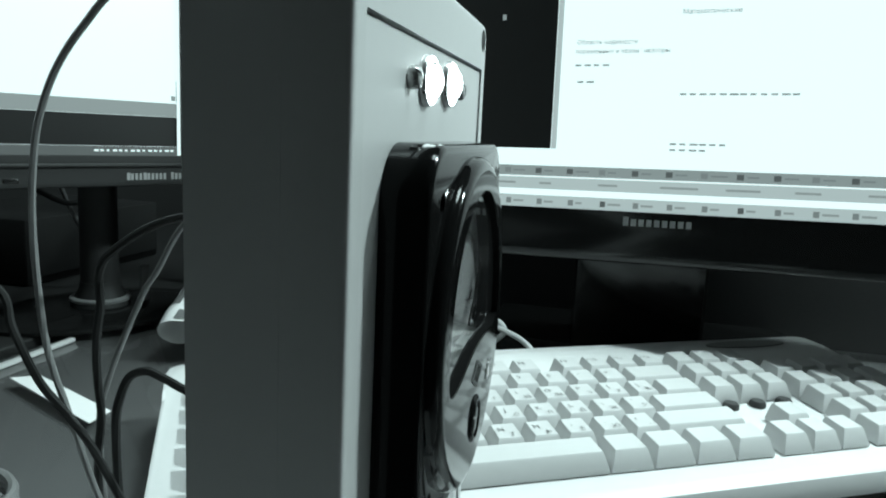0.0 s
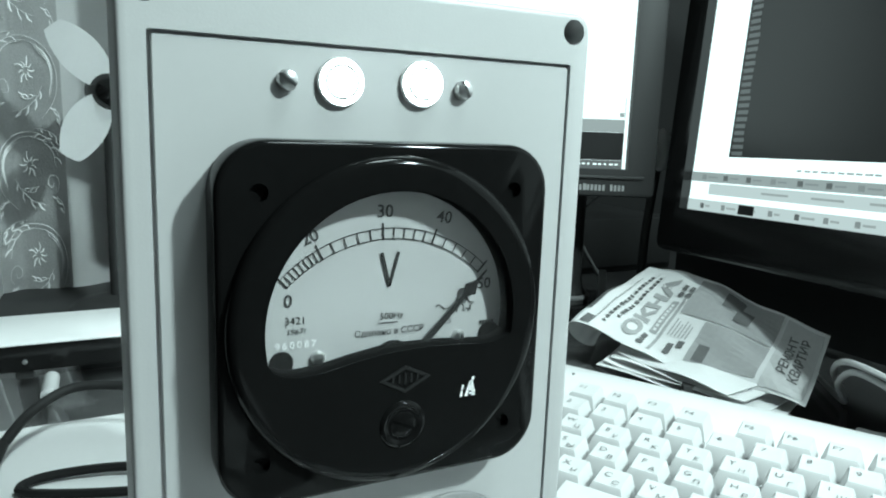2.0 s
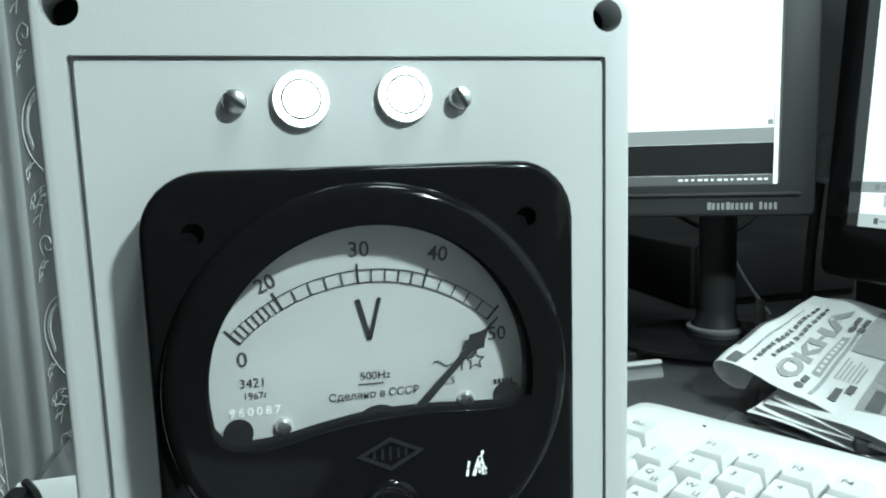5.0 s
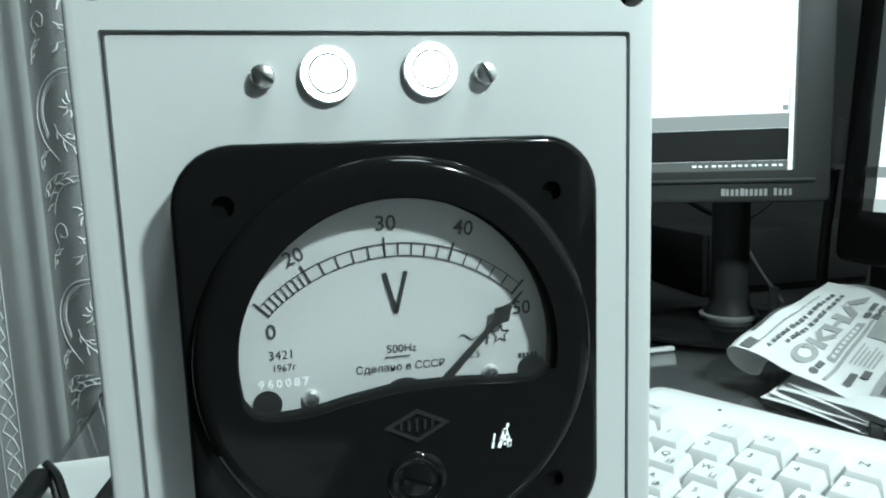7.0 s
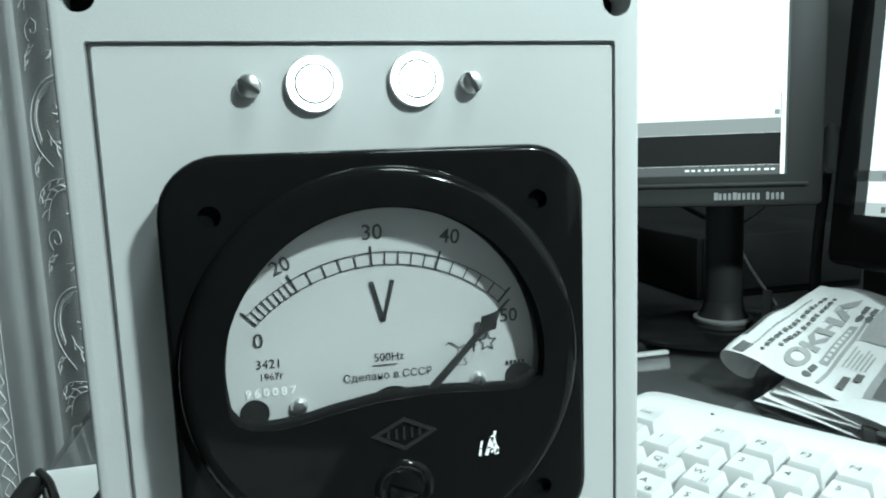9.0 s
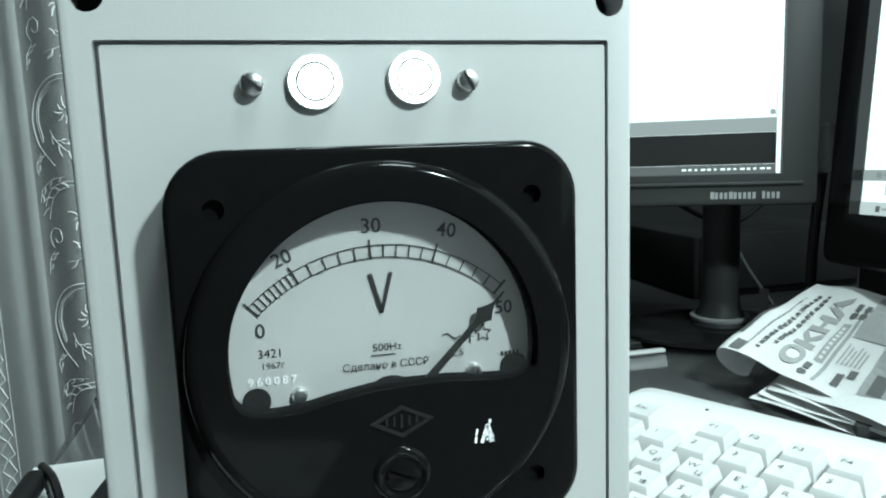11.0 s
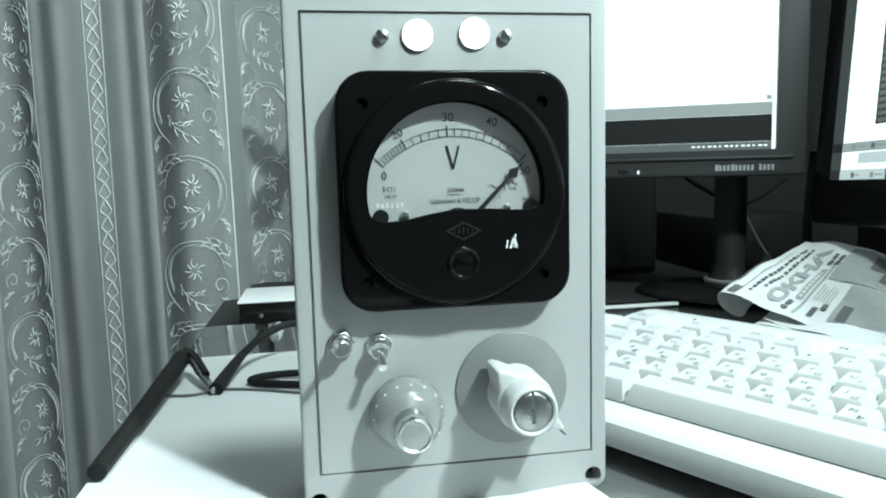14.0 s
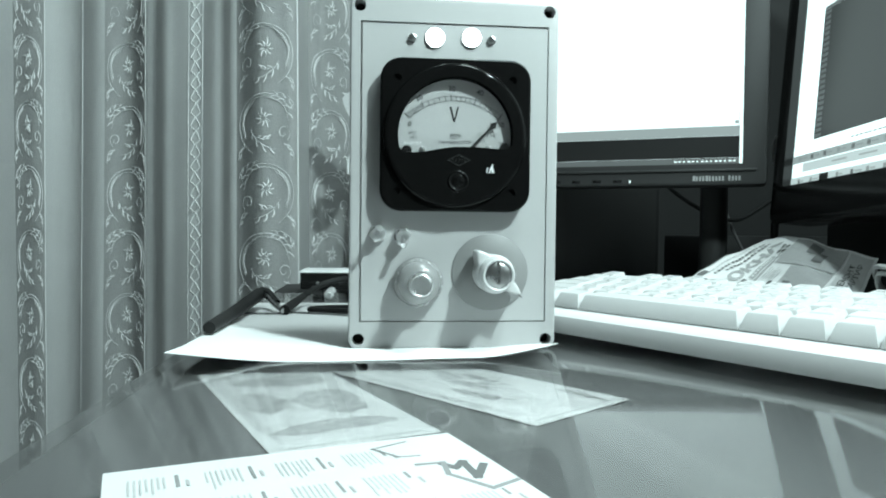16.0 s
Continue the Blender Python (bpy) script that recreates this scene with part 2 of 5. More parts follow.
def tube(points, r, n=8, steps=8, taper=None, bm=None):
    bm = bm or bmesh.new()
    line = glide(points, steps) if steps > 1 else [Vector(q) for q in points]
    rows = []
    for i, c in enumerate(line):
        d = (line[min(i + 1, len(line) - 1)] - line[max(i - 1, 0)]).normalized()
        side = d.cross(Vector((0.13, 0.21, 1))).normalized()
        up = side.cross(d)
        rr = r if taper is None else r + (taper - r) * i / (len(line) - 1)
        rows.append([bm.verts.new(c + (side * math.cos(2 * math.pi * k / n) + up * math.sin(2 * math.pi * k / n)) * rr) for k in range(n)])
    for a, b in zip(rows, rows[1:]):
        for k in range(n):
            bm.faces.new((a[k], a[(k + 1) % n], b[(k + 1) % n], b[k]))
    bm.faces.new(rows[0][::-1])
    bm.faces.new(rows[-1])
    return bm


def carve(bm, cutters):
    """The mesh with other meshes cut out of it."""
    me = bpy.data.meshes.new("carved")
    bm.to_mesh(me)
    ob = new("carved", me)
    extra = []
    for c in cutters:
        cm = bpy.data.meshes.new("cutter")
        c.to_mesh(cm)
        co = new("cutter", cm)
        extra.append(co)
        mod = ob.modifiers.new("cut", "BOOLEAN")
        mod.operation, mod.object, mod.solver = "DIFFERENCE", co, "EXACT"
    bpy.context.view_layer.update()
    got = bpy.data.meshes.new_from_object(ob.evaluated_get(bpy.context.evaluated_depsgraph_get()))
    out = bmesh.new()
    out.from_mesh(got)
    for o in (ob, *extra):
        bpy.data.objects.remove(o)
    return out


def join(*bms):
    out = bmesh.new()
    for b in bms:
        me = bpy.data.meshes.new("joined")
        b.to_mesh(me)
        out.from_mesh(me)
        bpy.data.meshes.remove(me)
    return out


def lettering(text, size, flat=0.0, spacing=1.0, bold=0.0):
    """A mesh of the words in the plane y = 0, centred, seen from -y."""
    cu = bpy.data.curves.new("lettering", "FONT")
    cu.body, cu.size, cu.align_x, cu.align_y, cu.extrude, cu.space_character = text, size, "CENTER", "CENTER", flat, spacing
    cu.resolution_u = 3
    cu.offset = bold
    ob = new("lettering", cu)
    bpy.context.view_layer.update()
    me = bpy.data.meshes.new_from_object(ob.evaluated_get(bpy.context.evaluated_depsgraph_get()))
    bpy.data.objects.remove(ob)
    bm = bmesh.new()
    bm.from_mesh(me)
    bmesh.ops.transform(bm, matrix=Matrix.Rotation(radians(90), 4, "X"), verts=bm.verts)
    return bm


def moved(bm, m):
    bmesh.ops.transform(bm, matrix=m, verts=bm.verts)
    return bm


def smooth_mesh(me, angle=40):
    for p in me.polygons:
        p.use_smooth = True
    me.set_sharp_from_angle(angle=radians(angle))


def part(name, bm, mat, parent, label="", smooth=True):
    me = bpy.data.meshes.new(name)
    bm.to_mesh(me)
    bm.free()
    if smooth:
        smooth_mesh(me)
    me.materials.append(mat)
    ob = new(name, me)
    ob.parent = parent
    return tagged(ob, label)


def thing(name, label, category, place=(0, 0, 0), turn=0.0, tilt=0.0, group=""):
    ob = new(name)
    ob.matrix_world = pose(*place, tilt, 0, turn)
    ob.empty_display_size = 0.02
    return tagged(ob, label, category, group)


def single(name, bm, mat, label, category, kind="", smooth=True):
    return tagged(part(name, bm, mat, None, smooth=smooth), label, category, "", kind)


# ---- the room ----
single("floor", block(-2.2, 1.6, -2.6, 0.75, -0.79, -0.75), FLOOR, "dark wooden floor in dim light", "floor", "structure")
single("ceiling", block(-2.2, 1.6, -2.6, 0.75, 1.75, 1.80), CEIL, "plain pale ceiling", "ceiling", "structure")
single("wall_north", block(-2.2, 1.6, 0.72, 0.80, -0.75, 1.75), DARKENED_WALL, "grey wall behind the desk with shade put into its colour", "wall", "structure")
single("wall_east", block(1.6, 1.68, -2.6, 0.8, -0.75, 1.75), BOUNCE_WALL, "unseen pale wall added to bounce light", "wall", "structure")
single("wall_south", block(-2.2, 1.6, -2.68, -2.6, -0.75, 1.75), BOUNCE_WALL, "unseen pale wall added to bounce light", "wall", "structure")
# Unseen wall, kept dark so the box's left side stays in shade.
single("wall_west", block(-2.28, -2.2, -2.6, 0.8, -0.75, 1.75), DARKENED_WALL, "unseen wall coloured dark to keep the box side shaded", "wall", "structure")


# ---- desk ----
desk = thing("desk", "dark laminate computer desk under a glass sheet", "desk", (0, 0, -0.75))
part("top", moved(block(-0.155, 1.1, -0.62, 0.366, 0.720, 0.7435, 0.003), Matrix()), DESK, desk)
part("rear_shelf", block(-0.155, 1.1, 0.369, 0.68, 0.718, 0.7495, 0.002), DESK_BACK, desk, "black rear board of the desk")
# Pale bar that puts the glass edge's highlight into its colour.
part("bright_edge_line", block(0.02, 0.268, 0.3330, 0.3378, 0.7502, 0.7530, 0.0006), PALE_EDGE, desk, "thin pale strip standing in for the bright glass edge")
for x in (-0.12, 1.06):
    part("side_panel", block(x - 0.012, x + 0.012, -0.60, 0.64, 0, 0.717, 0.002), DESK_BACK, desk)
single("glass_sheet", block(-0.153, 1.09, -0.615, 0.365, -0.0048, 0.0, 0.0012), DESK_GLASS, "clear glass sheet covering the desk top", "glass sheet")


# ---- voltmeter box ----
volt = thing("voltmeter_box", "light grey plastic box with a black dial voltmeter", "voltmeter")
holes = [(sx * 0.0545, z) for sx in (-1, 1) for z in (0.0055, 0.1951)]
lid = prism(rounded(0, 0.1, 0.12, 0.20, 0.005), 0.0, 0.012, 0.0011, 3)
cutters = [prism(ring_points(x, z, 0.0034, 24), -0.002, 0.0105) for x, z in holes]
cutters.append(prism(rounded(0, 0.101, 0.1082, 0.1710, 0.0006, 2), -0.002, 0.0022))
part("lid", carve(lid, cutters), GREY_PLASTIC, volt)
part("enclosure", prism(rounded(0, 0.1, 0.12, 0.20, 0.005), 0.01204, 0.030), GREY_PLASTIC, volt)
part("front_panel", prism(rounded(0.0002, 0.1008, 0.1068, 0.1696, 0.0006, 2), 0.0005, 0.0021, 0.0002, 1), PANEL_GREY, volt)
# Screw heads coloured black for the shade down in the lid holes.
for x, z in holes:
    part("lid_screw", turned([(0.0002, 0.0085), (0.0030, 0.0085), (0.0033, 0.0092), (0.0033, 0.0104)], x, z, 20), HOLE_SHADE, volt, "recessed screw blackened with the shade of its hole")

# the meter
MX, MZ = -0.0009, 0.1216
window = [(MX + 0.0323 * math.cos(radians(a)), 0.1213 + 0.0323 * math.sin(radians(a))) for a in range(-9, 190, 4)]
window += [(-0.0326, 0.1146), (-0.0313, 0.1128), (-0.0290, 0.1117), (-0.0262, 0.1113), (-0.0230, 0.1114), (-0.0185, 0.1119), (-0.012, 0.1133), (-0.004, 0.1146), (0.004, 0.1150), (0.012, 0.1149), (0.020, 0.1143), (0.0262, 0.1140), (0.0292, 0.1150)]
flange = prism(rounded(MX + 0.0005, MZ + 0.0002, 0.0852, 0.0856, 0.0120, 8), -0.0095, 0.0004, 0.0016, 3)
flange_holes = [(MX + sx * 0.0325, MZ + sz * 0.0315) for sx in (-1, 1) for sz in (-1, 1)]
meter = part("meter_case", carve(flange, [prism(window, -0.03, 0.01)] + [prism(ring_points(x, z, 0.0021, 16), -0.03, -0.0078) for x, z in flange_holes]), BAKELITE, volt, "glossy black meter case")
bezel = turned([(0.0405, -0.0085), (0.0405, -0.0102), (0.0401, -0.0113), (0.0393, -0.0121), (0.0383, -0.0125), (0.0370, -0.0126), (0.0002, -0.0126), (0.0002, -0.0085)], MX, 0.1212, 72)
part("bezel", carve(bezel, [prism(window, -0.03, 0.01)]), BAKELITE, meter, "glossy black round bezel")
inner_edge = [(MX + (x - MX) * 0.992, 0.1213 + (z - 0.1213) * 0.992) for x, z in window]
# Added ring, no meter part: keeps the dial's reflection off the inner wall.
part("window_mask", carve(prism(window, -0.0122, -0.0066), [prism(inner_edge, -0.03, 0.01)]), RIM_MASK, meter, "added matt black ring hiding reflections on the window's inner wall")
part("window_glass", prism(window, -0.0110, -0.0102), GLASS, meter, "clear meter glass")
dial = part("dial", prism([(MX + 0.0352 * math.cos(radians(a)), 0.1213 + 0.0352 * math.sin(radians(a))) for a in range(-24, 206, 4)], -0.0065, -0.0055), DIAL, meter, "pale dial plate")
AX, AZ = -0.0012, 0.1052


def on_dial(name, bm, mat=INK, label="", parent=meter):
    return part(name, moved(bm, Matrix.Translation((0, -0.0067, 0))), mat, parent, label, smooth=False)


def stroke(x0, z0, x1, z1, w, y=0.0, d=0.00008):
    dx, dz = x1 - x0, z1 - z0
    n = math.hypot(dx, dz)
    nx, nz = -dz / n * w / 2, dx / n * w / 2
    return prism([(x0 + nx, z0 + nz), (x1 + nx, z1 + nz), (x1 - nx, z1 - nz), (x0 - nx, z0 - nz)], y - d, y + d)


def polar(r, a):
    return AX + r * math.cos(radians(a)), AZ + r * math.sin(radians(a))


def arc_band(r, w, a0, a1, n=40):
    out = [polar(r + w / 2, a0 + (a1 - a0) * i / n) for i in range(n + 1)]
    out += [polar(r - w / 2, a1 + (a0 - a1) * i / n) for i in range(n + 1)]
    return prism(out, -0.00008, 0.00008)


R_OUT, R_IN = 0.0388, 0.0362
marks = [arc_band(R_OUT, 0.00018, 47.0, 134.0), arc_band(R_IN, 0.00018, 47.0, 134.5)]
majors = {0: 134.5, 20: 118.0, 30: 93.0, 40: 72.0, 50: 47.0}
for a in majors.values():
    marks.append(stroke(*polar(R_IN - 0.0002, a), *polar(R_OUT + 0.0013, a), 0.00042))
for lo, hi, n in ((134.5, 118.0, 8), (118.0, 93.0, 5), (93.0, 72.0, 5), (72.0, 47.0, 5)):
    for i in range(1, n):
        marks.append(stroke(*polar(R_IN, lo + (hi - lo) * i / n), *polar(R_OUT, lo + (hi - lo) * i / n), 0.00024))
on_dial("scale_marks", join(*marks), label="black scale with fine divisions")
for text, x, z, size, lean in (("0", -0.0264, 0.1277, 0.0042, 0), ("20", -0.0212, 0.1424, 0.0041, 22), ("30", -0.0028, 0.1480, 0.0044, 0), ("40", 0.0133, 0.1462, 0.0043, -8), ("50", 0.0256, 0.1284, 0.0041, 0)):
    on_dial("numeral", moved(lettering(text, size, bold=0.00005), Matrix.Translation((x, 0, z)) @ Matrix.Rotation(radians(-lean), 4, "Y")), NUMERAL)
on_dial("letter", join(stroke(-0.0035, 0.1380, -0.0013, 0.1296, 0.0010), stroke(0.0010, 0.1381, -0.0013, 0.1296, 0.0008)), label="large black letter V")
for text, x, z, size in (("3421", -0.0247, 0.1229, 0.0026), ("1967г", -0.0243, 0.1203, 0.0020), ("500Hz", -0.0005, 0.1220, 0.0024), ("Сделано в СССР", -0.0008, 0.1181, 0.0023), ("2.5", 0.0150, 0.1192, 0.0022)):
    on_dial("inscription", moved(lettering(text, size), Matrix.Translation((x, 0, z))))
on_dial("underline", stroke(-0.0040, 0.1204, 0.0012, 0.1204, 0.00018))
on_dial("small_print", join(*[stroke(0.0248 + 0.0009 * i, 0.1180, 0.0253 + 0.0009 * i, 0.1180, 0.0010) for i in range(5)]))
wave = [(0.0115 + 0.0042 * i / 16, 0.1231 + 0.0006 * math.sin(2 * math.pi * i / 16)) for i in range(17)]
star = [(0.0208 + (0.0020 if i % 2 == 0 else 0.0009) * math.sin(math.pi * i / 5), 0.1231 + (0.0020 if i % 2 == 0 else 0.0009) * math.cos(math.pi * i / 5)) for i in range(10)]
on_dial("symbol", join(*[stroke(*a, *b, 0.00018) for a, b in zip(wave, wave[1:])]), label="wavy line symbol")
on_dial("symbol", join(*[stroke(*star[i], *star[(i + 1) % 10], 0.00018) for i in range(10)]), label="star symbol")
on_dial("symbol", join(stroke(0.0178, 0.1212, 0.0178, 0.1250, 0.0003), stroke(0.0172, 0.1226, 0.0184, 0.1226, 0.0002), stroke(0.0172, 0.1236, 0.0184, 0.1236, 0.0002)), label="insulation symbol")
on_dial("serial_number", moved(lettering("960087", 0.0024, spacing=1.45, bold=0.00008), Matrix.Translation((-0.0246, 0, 0.1171))), WHITE_INK, "white stamped number 960087")
for x, z in ((-0.0193, 0.1136), (0.0184, 0.1150)):
    part("dial_screw", join(turned([(0.0017, -0.0065), (0.0017, -0.0073), (0.0012, -0.0079), (0.0001, -0.0081)], x, z, 20)), CHROME, meter, "small chrome screw")
# Flat black discs laid on the dial, painted as shaded openings.
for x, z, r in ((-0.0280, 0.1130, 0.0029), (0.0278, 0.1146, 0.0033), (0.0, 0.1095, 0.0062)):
    part("opening_shade_disc", turned([(r, -0.0065), (r, -0.00675), (0.0001, -0.00675)], x, z, 28), HOLE_SHADE, meter, "black disc painting the shade of a dial opening")
NA = 45.6


def needle_outline():
    d = (math.cos(radians(NA)), math.sin(radians(NA)))
    n = (-d[1], d[0])
    prof = [(0.0045, 0.0010), (0.0285, 0.0006), (0.0296, 0.0008), (0.0314, 0.0021), (0.0330, 0.0010), (0.0345, 0.0003), (0.0380, 0.0001)]
    left = [(AX + d[0] * r + n[0] * w, AZ + d[1] * r + n[1] * w) for r, w in prof]
    right = [(AX + d[0] * r - n[0] * w, AZ + d[1] * r - n[1] * w) for r, w in prof[::-1]]
    return left + right


part("needle", prism(needle_outline(), -0.0084, -0.0080), NEEDLE, meter, "black needle near fifty", smooth=False)
rh = [(0.0010, 0.1110), (0.0078, 0.1076), (0.0010, 0.1040), (-0.0058, 0.1076)]
rh_in = [(0.0010, 0.1101), (0.0062, 0.1076), (0.0010, 0.1049), (-0.0042, 0.1076)]
part("maker_mark", join(carve(prism(rh, -0.0129, -0.0122), [prism(rh_in, -0.02, -0.010)]), *[stroke(-0.0022 + 0.0016 * i, 0.1062 + 0.0003 * abs(i - 2), -0.0022 + 0.0016 * i, 0.1090 - 0.0003 * abs(i - 2), 0.0005, -0.0125, 0.0003) for i in range(5)]), EMBLEM_BAKELITE, meter, "raised rhombus emblem")
boss = part("zero_screw_boss", turned([(0.0064, -0.0122), (0.0059, -0.0130), (0.0052, -0.0133), (0.0046, -0.0131), (0.0043, -0.0128), (0.0040, -0.0127), (0.0001, -0.0127)], 0.0006, 0.0958, 40), BAKELITE, meter, "glossy black zero-adjust screw boss")
zero_head = turned([(0.0034, -0.0124), (0.0034, -0.0129), (0.0028, -0.0132), (0.0001, -0.0133)], 0.0006, 0.0958, 28)
part("zero_screw", carve(zero_head, [moved(block(-0.004, 0.004, -0.02, -0.0129, -0.0003, 0.0003), Matrix.Translation((0.0006, 0, 0.0958)) @ Matrix.Rotation(radians(24), 4, "Y"))]), BAKELITE, boss, "dark slotted screw head")
scr = []
for x0, z0, x1, z1, w in ((0.0158, 0.1017, 0.0160, 0.1030, 0.0005), (0.0160, 0.1033, 0.0163, 0.1047, 0.0004), (0.0172, 0.1016, 0.0178, 0.1034, 0.0007), (0.0177, 0.1030, 0.0186, 0.1054, 0.0008), (0.0186, 0.1056, 0.0190, 0.1036, 0.0009), (0.0190, 0.1040, 0.0195, 0.1016, 0.0009), (0.0193, 0.1018, 0.0198, 0.1030, 0.0005), (0.0190, 0.1058, 0.0192, 0.1066, 0.0005), (0.0180, 0.1032, 0.0190, 0.1034, 0.0005), (0.0184, 0.1020, 0.0185, 0.1025, 0.0004)):
    scr.append(stroke(x0 + 0.0009, z0 - 0.0010, x1 + 0.0009, z1 - 0.0010, w, -0.0127, 0.0002))
part("paint_mark", join(*scr), WHITE_INK, meter, "scratchy white paint mark", smooth=False)

# lamps, screws, switches, knobs
for x, z in ((-0.0120, 0.1780), (0.0090, 0.1787)):
    bez = part("indicator_bezel", turned([(0.0057, 0.0005), (0.0057, -0.0005), (0.0054, -0.0009), (0.0052, -0.0006), (0.0050, 0.0003)], x, z, 40), CHROME, volt, "chrome ring of an indicator lamp")
    part("lens_flange", turned([(0.0052, 0.0001), (0.0051, -0.0013), (0.0044, -0.0017), (0.0041, -0.0012), (0.0040, 0.0001)], x, z, 40), LED, bez, "glowing clear lens flange")
    part("lens_groove", turned([(0.00415, -0.0004), (0.00405, -0.0016), (0.00370, -0.0016), (0.00360, -0.0004)], x, z, 40), DARK_RUBBER, bez)
    part("lens", turned([(0.0035, 0.0), (0.0035, -0.0016), (0.0030, -0.0026), (0.0016, -0.0032), (0.0001, -0.0033)], x, z, 32), LED, bez, "brightly lit white lens")
for x, z, a in ((-0.0248, 0.1777, 35), (0.0207, 0.1778, 60)):
    head = turned([(0.0024, 0.0005), (0.0024, -0.0008), (0.0021, -0.0016), (0.0012, -0.0020), (0.0001, -0.0021)], x, z, 24)
    slot = moved(block(-0.003, 0.003, -0.006, -0.0009, -0.00045, 0.00045), Matrix.Translation((x, 0, z)) @ Matrix.Rotation(radians(a), 4, "Y"))
    part("panel_screw", carve(head, [slot]), STEEL, volt, "slotted steel panel screw")
for x, z, tip in ((-0.0438, 0.0662, (0.0006, -0.0185, 0.0030)), (-0.0300, 0.0645, (0.0004, -0.0140, -0.0048))):
    hexa = [(x + 0.0051 * math.cos(radians(60 * i + 12)), z + 0.0051 * math.sin(radians(60 * i + 12))) for i in range(6)]
    nut = part("switch_nut", prism(hexa, -0.0022, 0.0005, 0.0004), CHROME, volt, "chrome hexagonal nut")
    part("collar", turned([(0.0035, -0.002), (0.0035, -0.0066), (0.0030, -0.0076), (0.0014, -0.0072), (0.0012, -0.0060)], x, z, 28), CHROME, nut)
    part("lever", tube([(x, -0.005, z), (x + tip[0] * 0.5, (tip[1] - 0.005) / 2, z + tip[2] * 0.5), (x + tip[0], tip[1], z + tip[2])], 0.0010, 12, 4, 0.0016), CHROME, nut, "chrome toggle lever")
KX, KZ = -0.0205, 0.0385
skirt = part("small_knob", turned([(0.0140, -0.0005), (0.0142, -0.0030), (0.0139, -0.0055), (0.0130, -0.0090), (0.0115, -0.0120), (0.0095, -0.0142), (0.0072, -0.0152), (0.0001, -0.0155)], KX, KZ, 64), CLEAR, volt, "clear plastic knob skirt with marks")
part("core", turned([(0.0105, -0.0006), (0.0105, -0.0040), (0.0066, -0.0060), (0.0062, -0.0135), (0.0062, -0.0232), (0.0001, -0.0232)], KX, KZ, 40), STEEL, skirt, "metal knob core")
part("cap", turned([(0.0064, -0.0225), (0.0066, -0.0256), (0.0062, -0.0268), (0.0056, -0.0271), (0.0051, -0.0266), (0.0001, -0.0266)], KX, KZ, 48), CHROME, skirt, "chrome knob cap")
part("index_marks", join(*[turned([(0.0004, -0.0080), (0.0003, -0.0094), (0.0001, -0.0096)], KX + 0.0128 * math.cos(radians(a)), KZ + 0.0128 * math.sin(radians(a)), 8) for a in range(-30, 200, 23)]), WHITE_INK, skirt, "ring of pale index marks")
BX, BZ = 0.0212, 0.0443
disc = part("selector_disc", turned([(0.0222, 0.0006), (0.0222, -0.0003), (0.0217, -0.0007), (0.0001, -0.0007)], BX, BZ, 72), DISC_GREY, volt, "darker grey disc under the selector knob")


def wing_outline():
    pts = []
    for i in range(72):
        a = 360 * i / 72
        r = 0.0108
        for at, reach, wide in ((128, 0.0062, 26), (-38, 0.0085, 20)):
            d = abs((a - at + 180) % 360 - 180)
            if d < wide:
                r += reach * (1 - d / wide) ** 1.3
        pts.append((BX + r * math.cos(radians(a)), BZ + r * math.sin(radians(a))))
    return pts


knob = part("selector_knob", prism(wing_outline(), -0.0200, -0.0040, 0.0012, 3), IVORY, volt, "pale two-winged pointer knob")
part("hub", turned([(0.0099, -0.0195), (0.0096, -0.0262), (0.0091, -0.0286), (0.0082, -0.0295), (0.0074, -0.0290), (0.0072, -0.0276), (0.0001, -0.0276)], BX, BZ, 56), IVORY, knob)
capb = turned([(0.0068, -0.0272), (0.0068, -0.0286), (0.0060, -0.0292), (0.0001, -0.0292)], BX, BZ, 40)
part("cap", carve(capb, [block(BX - 0.0007, BX + 0.0007, -0.040, -0.0283, BZ - 0.004, BZ + 0.008)]), STEEL, knob, "brushed steel cap with a slot")
part("pointer_line", prism([(BX + 0.0130, BZ - 0.0108), (BX + 0.0150, BZ - 0.0126), (BX + 0.0146, BZ - 0.0130), (BX + 0.0126, BZ - 0.0112)], -0.0203, -0.0199), INK, knob, smooth=False)
part("shaft_collar", turned([(0.0075, -0.0006), (0.0075, -0.0042)], BX, BZ, 32), STEEL, knob)


# ---- keyboard ----
KB = pose(0.0285, 0.1090, 0.0, 0, 0, -60.3)
keyboard = new("keyboard")
keyboard.matrix_world = KB
tagged(keyboard, "white full-size computer keyboard lying on the desk", "keyboard")
KL, KD = 0.438, 0.168


def case_z(v):
    return 0.0155 + 0.0140 * v / KD


